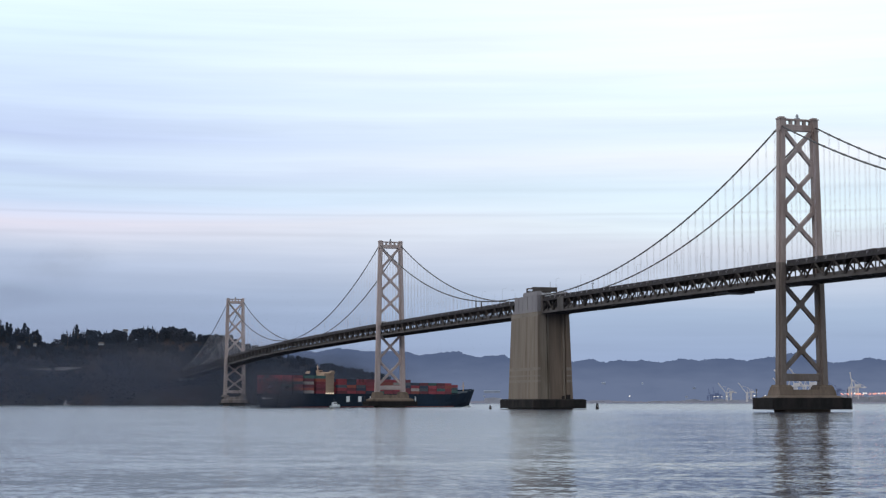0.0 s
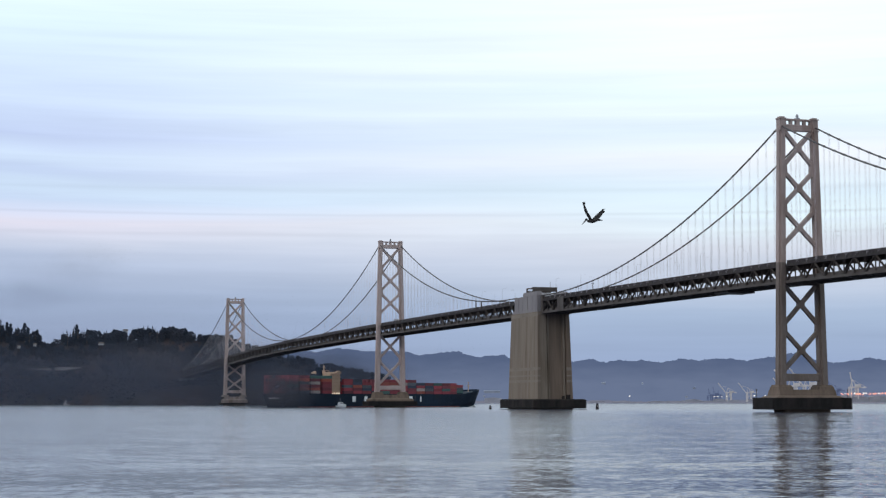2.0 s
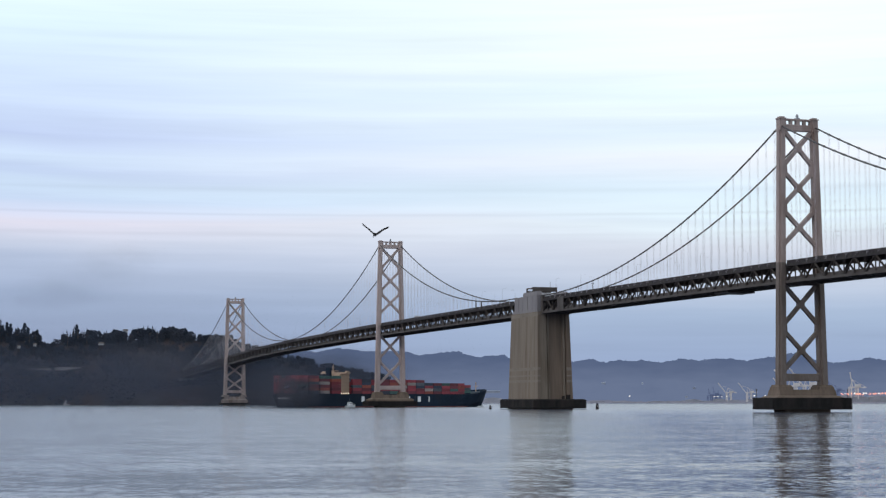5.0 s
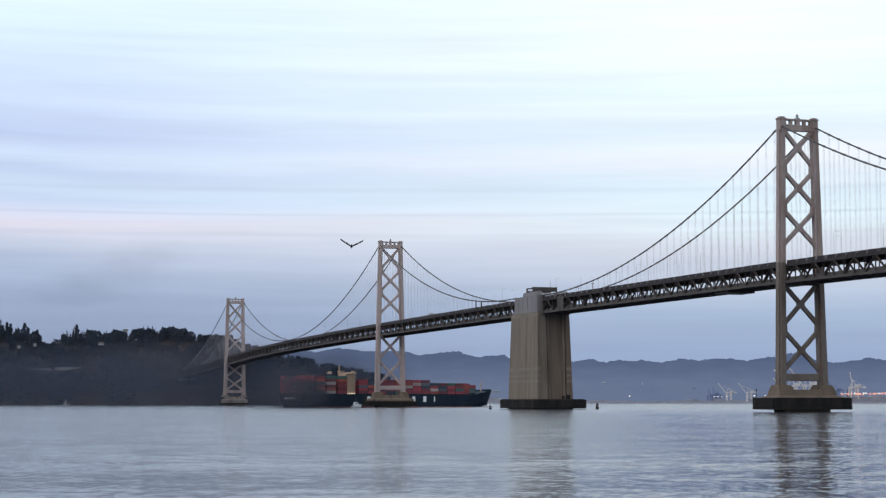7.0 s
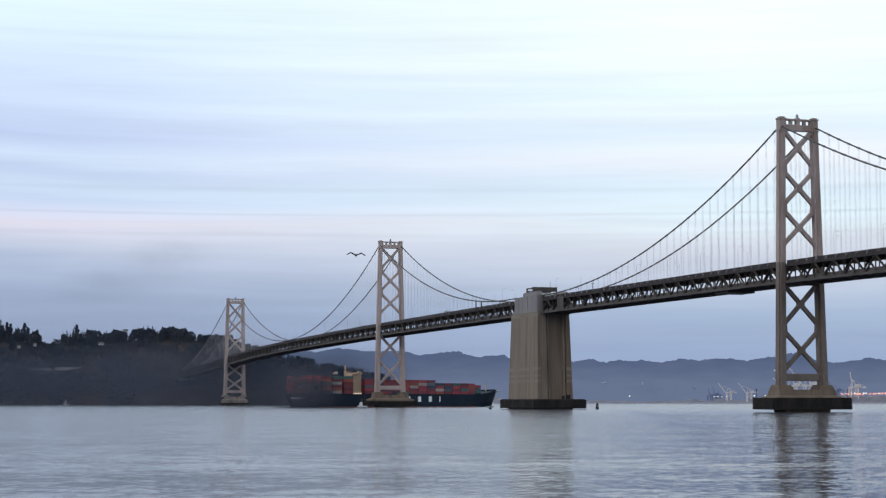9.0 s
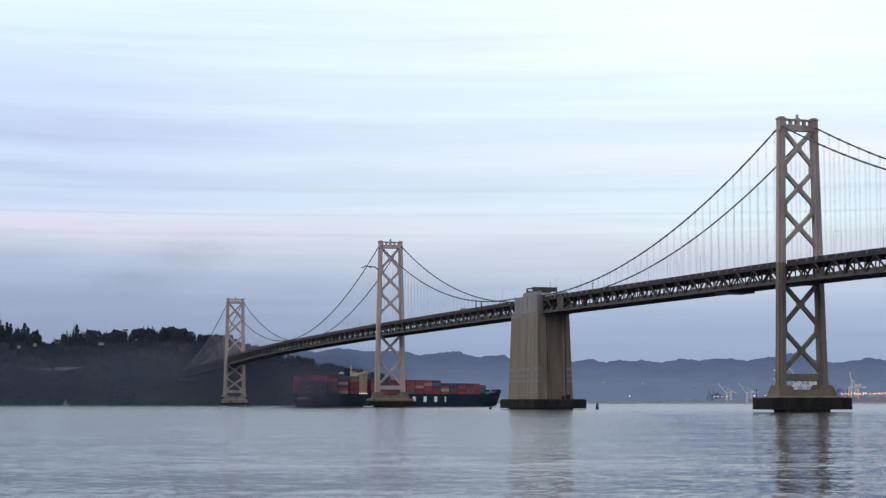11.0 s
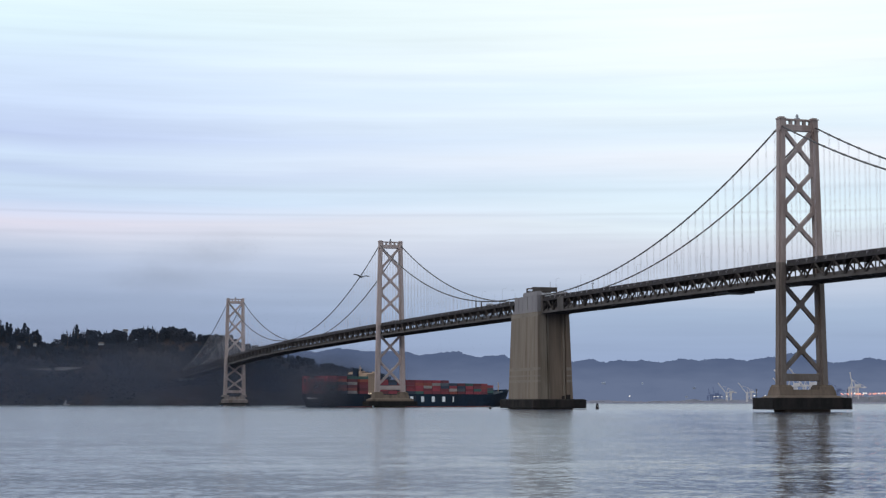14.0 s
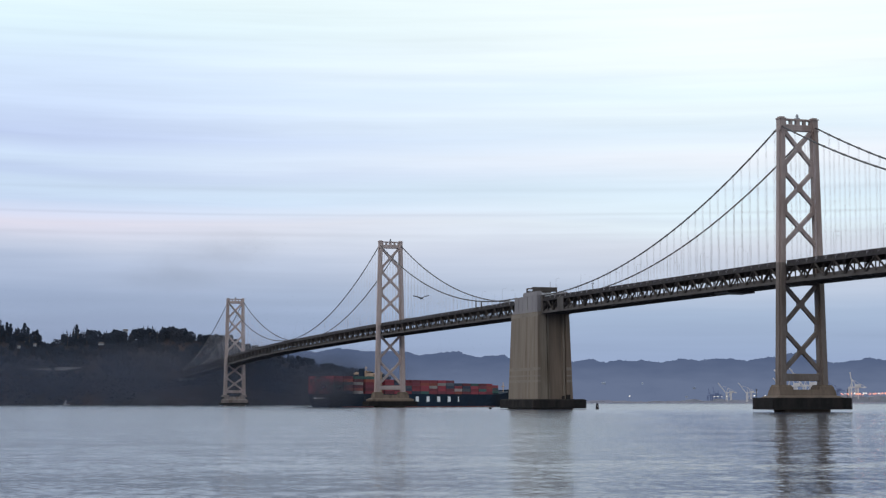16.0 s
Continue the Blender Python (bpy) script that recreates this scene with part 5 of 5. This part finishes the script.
def pelican():
    t = thing("pelican", (0, 0, 0), "dark brown pelican in flapping flight over the bay", "bird")
    bm = bmesh.new()
    add_tube(bm, [(-0.55, 0, 0.0), (-0.42, 0, 0), (-0.2, 0, -0.02), (0.05, 0, -0.02), (0.28, 0, 0.0), (0.40, 0, 0.05), (0.46, 0, 0.1)], [0.03, 0.07, 0.11, 0.12, 0.09, 0.06, 0.05], 10)
    part("body", bm, FEATHER, t, local=True)
    bm = bmesh.new()
    add_tube(bm, [(0.38, 0, 0.05), (0.48, 0, 0.10), (0.50, 0, 0.13), (0.56, 0, 0.12), (0.61, 0, 0.08)], [0.05, 0.055, 0.065, 0.06, 0.03], 8)
    part("head", bm, FEATHER, t, local=True)
    bm = bmesh.new()
    add_tube(bm, [(0.57, 0, 0.08), (0.68, 0, -0.03), (0.84, 0, -0.17)], [0.045, 0.035, 0.012], 6)
    part("bill", bm, BILL, t, "long drooping bill", local=True)
    bm = bmesh.new()
    add_loft(bm, [[(x, -w, h), (x, w, h), (x, w, -h), (x, -w, -h)] for x, w, h in ((-0.45, .07, .035), (-0.62, .13, .015), (-0.74, .15, .008))])
    part("tail", bm, FEATHER, t, local=True)
    wings = []
    for e in (1, -1):
        bm = bmesh.new()
        add_loft(bm, [[(a, e * y, 0.01), ((a + b) / 2, e * y, 0.04), (b - 0.06, e * y, -0.11), ((a + b) / 2, e * y, -0.03)] for y, a, b in ((-0.02, 0.20, -0.16), (0.2, 0.23, -0.14), (0.42, 0.26, -0.09), (0.53, 0.26, -0.07))])
        bmesh.ops.recalc_face_normals(bm, faces=bm.faces)
        w = part("wing", bm, FEATHER, t, local=True)
        w.matrix_basis = pose(0, e * 0.09, 0.06)
        bm = bmesh.new()
        add_loft(bm, [[(a, e * y, 0.008), ((a + b) / 2, e * y, 0.03), (b - 0.06, e * y, -0.10), ((a + b) / 2, e * y, -0.02)] for y, a, b in ((-0.02, 0.26, -0.07), (0.2, 0.24, -0.05), (0.38, 0.18, -0.03), (0.5, 0.09, -0.03))])
        for k in range(5):
            y0, x0 = 0.36 + 0.03 * k, 0.15 - 0.045 * k
            add_loft(bm, [[(x0 + .028, e * y0, .006), (x0 - .028, e * y0, .006), (x0 - .028, e * y0, -.006), (x0 + .028, e * y0, -.006)],
                          [(x0 - .03 + .02, e * (y0 + .24 - .03 * k), .004), (x0 - .03 - .02, e * (y0 + .24 - .03 * k), .004), (x0 - .03 - .02, e * (y0 + .24 - .03 * k), -.004), (x0 - .03 + .02, e * (y0 + .24 - .03 * k), -.004)]])
        bmesh.ops.recalc_face_normals(bm, faces=bm.faces)
        tip = part("wing_tip", bm, FEATHER, w, local=True)
        tip.matrix_basis = pose(0, e * 0.52, 0)
        wings.append((e, w, tip))
    return t, wings


PELICAN, WINGS = pelican()
BIRD_PATH = [(0.0, 25.93, 93.00, 17.33, 163), (0.3, 22.97, 93.90, 17.13, 162), (0.4, 22.04, 94.20, 16.85, 162), (0.5, 21.17, 94.50, 16.82, 162), (0.7, 19.25, 95.10, 16.74, 161), (0.8, 18.33, 95.40, 16.61, 160), (1.0, 16.50, 96.00, 16.52, 159), (1.2, 14.95, 96.70, 16.37, 158), (1.4, 13.22, 97.40, 16.29, 157), (1.5, 12.36, 97.75, 16.26, 156), (1.6, 11.76, 98.10, 16.30, 155), (1.7, 11.01, 98.45, 16.21, 155), (1.8, 10.17, 98.80, 16.15, 154), (2.0, 8.69, 99.50, 16.12, 152), (2.1, 7.91, 99.95, 16.10, 151), (2.2, 7.14, 100.40, 16.08, 150), (2.5, 5.08, 101.75, 16.05, 145), (2.8, 3.34, 103.10, 16.23, 139), (3.0, 2.27, 104.00, 16.22, 133), (3.3, 0.63, 106.10, 16.43, 127), (3.5, -0.25, 107.50, 16.50, 123), (3.7, -1.08, 108.90, 16.60, 119), (4.0, -2.20, 111.00, 16.82, 111), (4.5, -3.64, 117.09, 17.23, 104), (5.2, -5.36, 125.61, 17.78, 101), (6.3, -7.21, 139.00, 18.57, 95), (6.5, -7.50, 141.86, 18.69, 94), (7.0, -7.98, 149.00, 19.10, 94), (7.5, -8.50, 156.75, 19.54, 93), (8.0, -8.81, 164.50, 20.01, 92), (8.5, -8.99, 172.25, 20.46, 91), (9.0, -9.16, 180.00, 20.95, 91), (9.2, -9.09, 182.26, 21.02, 90), (10.2, -8.69, 193.57, 21.27, 89), (11.3, -8.64, 206.00, 21.59, 96), (11.5, -8.75, 207.17, 21.54, 99), (12.0, -9.22, 210.08, 21.35, 104), (12.5, -10.33, 213.00, 21.14, 106), (13.0, -10.78, 215.00, 21.29, 97), (13.3, -10.92, 216.20, 21.30, 88), (13.6, -10.76, 217.40, 21.39, 80), (13.9, -10.60, 218.60, 21.48, 70), (14.1, -10.28, 219.30, 21.46, 61), (14.3, -9.87, 219.90, 21.35, 54), (14.5, -9.31, 220.50, 21.18, 49), (14.7, -8.75, 221.10, 21.15, 45), (14.9, -8.26, 221.70, 21.04, 41), (15.1, -7.63, 222.30, 20.79, 36), (15.3, -6.54, 222.90, 20.46, 33), (15.5, -5.31, 223.50, 19.98, 31), (15.7, -4.36, 224.10, 19.65, 31), (16.0, -2.89, 225.00, 19.12, 31)]
# time, angle of the inner wing, angle of the tip against it
FLAP = [(0.0, 10, 0), (0.15, -25, -20), (0.3, 50, 10), (0.4, -8, -55), (0.5, -20, -45), (0.6, 15, -10), (0.7, 22, -10), (0.8, -5, -50), (0.9, 5, -25), (1.0, 10, -12), (1.2, 8, -8), (1.4, 6, 0), (1.5, 2, -58),
        (1.6, 35, -45), (1.7, 45, 0), (1.8, 10, -30), (1.9, 15, -10), (2.0, 48, 4), (2.1, 25, 5), (2.2, 0, -50), (2.35, 20, -40), (2.5, 5, -35), (2.65, 25, -15), (2.8, 18, 0), (3.0, 42, -30),
        (3.15, 30, -30), (3.3, 25, -38), (3.5, 8, 2), (3.6, -2, -40), (3.75, 25, -25), (3.9, 15, -35), (4.0, 5, -50), (4.2, 40, -10), (4.4, 0, -45), (4.6, 40, -8), (4.8, 0, -45), (5.0, 40, -8),
        (5.2, 0, -40), (5.4, 38, -8), (5.6, 0, -40), (5.8, 12, -4), (6.0, 0, -35), (6.15, 20, -10), (6.3, 42, 2), (6.5, 0, -42), (6.7, 30, 0), (6.8, 22, -30), (6.9, 24, -48), (7.0, 30, 0), (7.1, 8, -4),
        (7.5, -4, -14), (7.8, 15, -25), (8.0, 32, -45), (8.3, 26, -44), (8.6, -4, -30), (8.8, 22, -25), (9.0, 26, -56), (9.2, 16, 0), (9.5, 2, -40), (9.75, 38, -8), (10.0, 0, -40), (10.25, 36, -8),
        (10.5, 0, -40), (10.75, 36, -8), (11.0, 0, -38), (11.3, 30, 0), (11.5, 2, -42), (11.75, 32, -10), (12.0, 34, 0), (12.25, 5, -30), (12.5, 10, -15), (12.7, 12, -2), (13.0, 8, -2), (13.3, 10, -15), (13.6, 36, -15),
        (13.9, 34, 0), (14.1, 6, -38), (14.3, 34, -4), (14.5, 4, -30), (14.7, 14, -20), (14.9, 10, -4), (15.2, 18, -20), (15.5, 8, -10), (15.7, 10, -10), (15.9, 26, -10), (16.0, 20, -8)]


def smoke_haze_material(name, thick, veil_colour=(0.045, 0.047, 0.06)):
    """Thin smoke and air haze, densest at the puff's heart and fading to nothing at its rim."""
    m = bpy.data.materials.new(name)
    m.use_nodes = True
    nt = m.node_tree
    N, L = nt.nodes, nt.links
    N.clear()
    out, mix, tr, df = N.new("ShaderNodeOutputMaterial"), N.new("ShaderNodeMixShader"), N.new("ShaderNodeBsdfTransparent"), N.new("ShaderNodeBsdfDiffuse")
    df.inputs[0].default_value = (*veil_colour, 1)
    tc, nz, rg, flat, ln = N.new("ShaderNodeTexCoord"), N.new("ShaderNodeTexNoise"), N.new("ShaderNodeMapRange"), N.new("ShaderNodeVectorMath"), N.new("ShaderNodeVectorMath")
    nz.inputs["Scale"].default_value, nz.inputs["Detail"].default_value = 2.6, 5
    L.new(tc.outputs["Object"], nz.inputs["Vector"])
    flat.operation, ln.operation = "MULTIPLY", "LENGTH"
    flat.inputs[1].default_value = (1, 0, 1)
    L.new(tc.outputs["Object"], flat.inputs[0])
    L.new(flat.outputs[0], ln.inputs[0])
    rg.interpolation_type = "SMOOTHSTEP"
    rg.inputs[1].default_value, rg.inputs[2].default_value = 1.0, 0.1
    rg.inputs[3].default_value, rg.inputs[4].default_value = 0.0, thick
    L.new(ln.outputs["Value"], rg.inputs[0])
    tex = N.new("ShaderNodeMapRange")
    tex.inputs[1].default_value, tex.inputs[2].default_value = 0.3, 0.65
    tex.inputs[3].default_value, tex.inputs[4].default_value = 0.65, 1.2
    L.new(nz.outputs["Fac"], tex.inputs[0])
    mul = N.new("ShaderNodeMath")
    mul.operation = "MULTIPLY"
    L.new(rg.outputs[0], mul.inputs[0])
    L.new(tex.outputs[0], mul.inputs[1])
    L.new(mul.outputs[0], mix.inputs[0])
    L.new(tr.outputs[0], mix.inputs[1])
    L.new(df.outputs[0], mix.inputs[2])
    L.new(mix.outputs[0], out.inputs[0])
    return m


SMOKE_THIN, SMOKE_DENSE = smoke_haze_material("thin_smoke", 0.07), smoke_haze_material("dense_smoke", 0.78, (0.055, 0.058, 0.076))


def smoke_plume(puffs, mat, label):
    t = thing("smoke_plume", (0, 0, 0), label, "smoke")
    for x, y, z, a, b, c in puffs:
        bm = bmesh.new()
        bmesh.ops.create_icosphere(bm, subdivisions=4, radius=1.0)
        # the lee side of the puff is left open
        bmesh.ops.delete(bm, geom=[v for v in bm.verts if v.co.y > 0.02], context="VERTS")
        for f in bm.faces:
            f.smooth = True
        ob = part("soft_puff", bm, mat, t, local=True)
        ob.matrix_basis = pose(x, y, z) @ Matrix.Diagonal((a, b, c, 1))
        ob.visible_shadow = False
    return t


PLUME = smoke_plume(((0, 0, 0, 110, 40, 52), (-60, 30, -14, 90, 30, 34), (55, -20, 22, 80, 30, 34)), SMOKE_THIN, "thin dark funnel smoke drifting over the island")
STERN_SMOKE = smoke_plume(((0, 0, -2, 40, 16, 30), (14, 6, -2, 36, 12, 26)), SMOKE_DENSE, "dark exhaust haze hanging at the ship's stern")


# tinted shells added to give the air haze in front of the island
HAZE_BANK = smoke_haze_material("haze_bank", 0.72, (0.053, 0.062, 0.093))
BANK = smoke_plume(((-437, 0, 33, 177, 7, 60), (-285, 4, 28, 150, 7, 60), (-150, 8, 22, 150, 7, 62), (-577, 4, 34, 142, 7, 56)), HAZE_BANK, "still bank of dark haze added before the island")
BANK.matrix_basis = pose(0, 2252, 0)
SEA_HAZE = smoke_haze_material("sea_haze", 0.09, (0.085, 0.094, 0.122))
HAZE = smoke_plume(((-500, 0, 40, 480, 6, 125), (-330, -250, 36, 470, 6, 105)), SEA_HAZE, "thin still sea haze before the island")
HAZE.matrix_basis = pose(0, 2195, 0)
PALE_HAZE = smoke_haze_material("pale_haze", 0.24, (0.105, 0.10, 0.12))
DRIFT = smoke_plume(((-362, 0, 58, 66, 6, 30), (-405, 6, 50, 80, 6, 36)), PALE_HAZE, "paler haze hanging over the bridge's island end")
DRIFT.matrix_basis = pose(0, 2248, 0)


def truck(paint, label):
    """A box lorry on the upper roadway."""
    t = thing("truck", (0, 0, 0), label, "truck", "lorries on the bridge")
    bm = bmesh.new()
    add_box(bm, (-5.0, -1.25, 1.1), (3.0, 1.25, 3.0))
    bmesh.ops.bevel(bm, geom=list(bm.edges), offset=0.08, segments=1, affect="EDGES")
    part("cargo_box", bm, paint, t, local=True)
    bm = bmesh.new()
    add_loft(bm, [[(3.3, -1.15, z), (x, -1.15, z), (x, 1.15, z), (3.3, 1.15, z)] for z, x in ((0.6, 5.4), (1.7, 5.4), (2.6, 4.9))])
    bmesh.ops.recalc_face_normals(bm, faces=bm.faces)
    part("cab", bm, paint, t, local=True)
    bm = bmesh.new()
    add_box(bm, (-5.0, -1.0, 0.7), (5.0, 1.0, 1.1))
    part("chassis", bm, FENDER_TIMBER, t, local=True)
    for x in (-4.6, -3.4, 4.2):
        for e in (-1, 1):
            bm = bmesh.new()
            add_tube(bm, [(x, e * 0.85, 0.5), (x, e * 1.2, 0.5)], 0.5, 12)
            part("wheel", bm, FENDER_TIMBER, t, local=True)
    return t


TRUCKS = [(truck(LAMP_STEEL, "grey box lorry on the upper roadway"), 356.0, -6.0), (truck(TRUSS_PAINT, "dark box lorry on the upper roadway"), -436.0, 2.0),
          (truck(CONCRETE_PALE, "pale box lorry on the upper roadway"), 615.0, -2.5)]


# ---------------------------------------------------------------- what moves
def motions():
    a = radians(50)
    x0, y0, v = -156.9, 1540.4, 4.12
    for ob, dx, dy, turn in ((SHIP, 0, 0, 50), (ESCORT, 62.0, -24.0, 50), (STERN_SMOKE, -24.0, -24.0, 0)):
        rows = []
        for k in range(17):
            s = v * k
            rows.append((float(k), pose(x0 + (dx + s) * math.cos(a) - dy * math.sin(a), y0 + (dx + s) * math.sin(a) + dy * math.cos(a), 15 if ob is STERN_SMOKE else 0, 0, 0, turn)))
        walk(ob, rows)
    walk(PELICAN, [(t, pose(x, y, z, float(np.interp(t, (0, 4, 5, 9, 12, 13.5, 16), (9, 12, 4, 3, 8, 10, 0))), 0, 110 + 0.42 * (max(yaw, 60) - 110) if t < 4.2 else max(yaw, 72))) for t, x, y, z, yaw in BIRD_PATH])
    for e, w, tip in WINGS:
        walk(w, [(t, pose(0, e * 0.09, 0.06, e * p, 0, 0)) for t, p, q in FLAP])
        walk(tip, [(t, pose(0, e * 0.52, 0, e * q, 0, 0)) for t, p, q in FLAP])
    for t, s, off in TRUCKS:
        rows = []
        for k in range(17):
            q = max(s - 20.0 * k, -712.0)
            p = br(q, off, rail_top(q) - 1.29)
            rows.append((float(k), pose(*p, 0, 0, math.degrees(math.atan2(-ALONG.y, -ALONG.x)))))
        walk(t, rows)
    walk(PLUME, [(0.0, pose(-561, 2400, 171, 0, -6, 0)), (7.5, pose(-455, 2400, 179, 0, -4, 0)), (12.5, pose(-369, 2400, 191, 0, -2, 0)), (16.0, pose(-332, 2400, 195, 0, 0, 0))])
    walk(WATER_SHEET, [(0.0, pose(0, 0, 0)), (16.0, pose(9.0, -4.0, 0))])


motions()
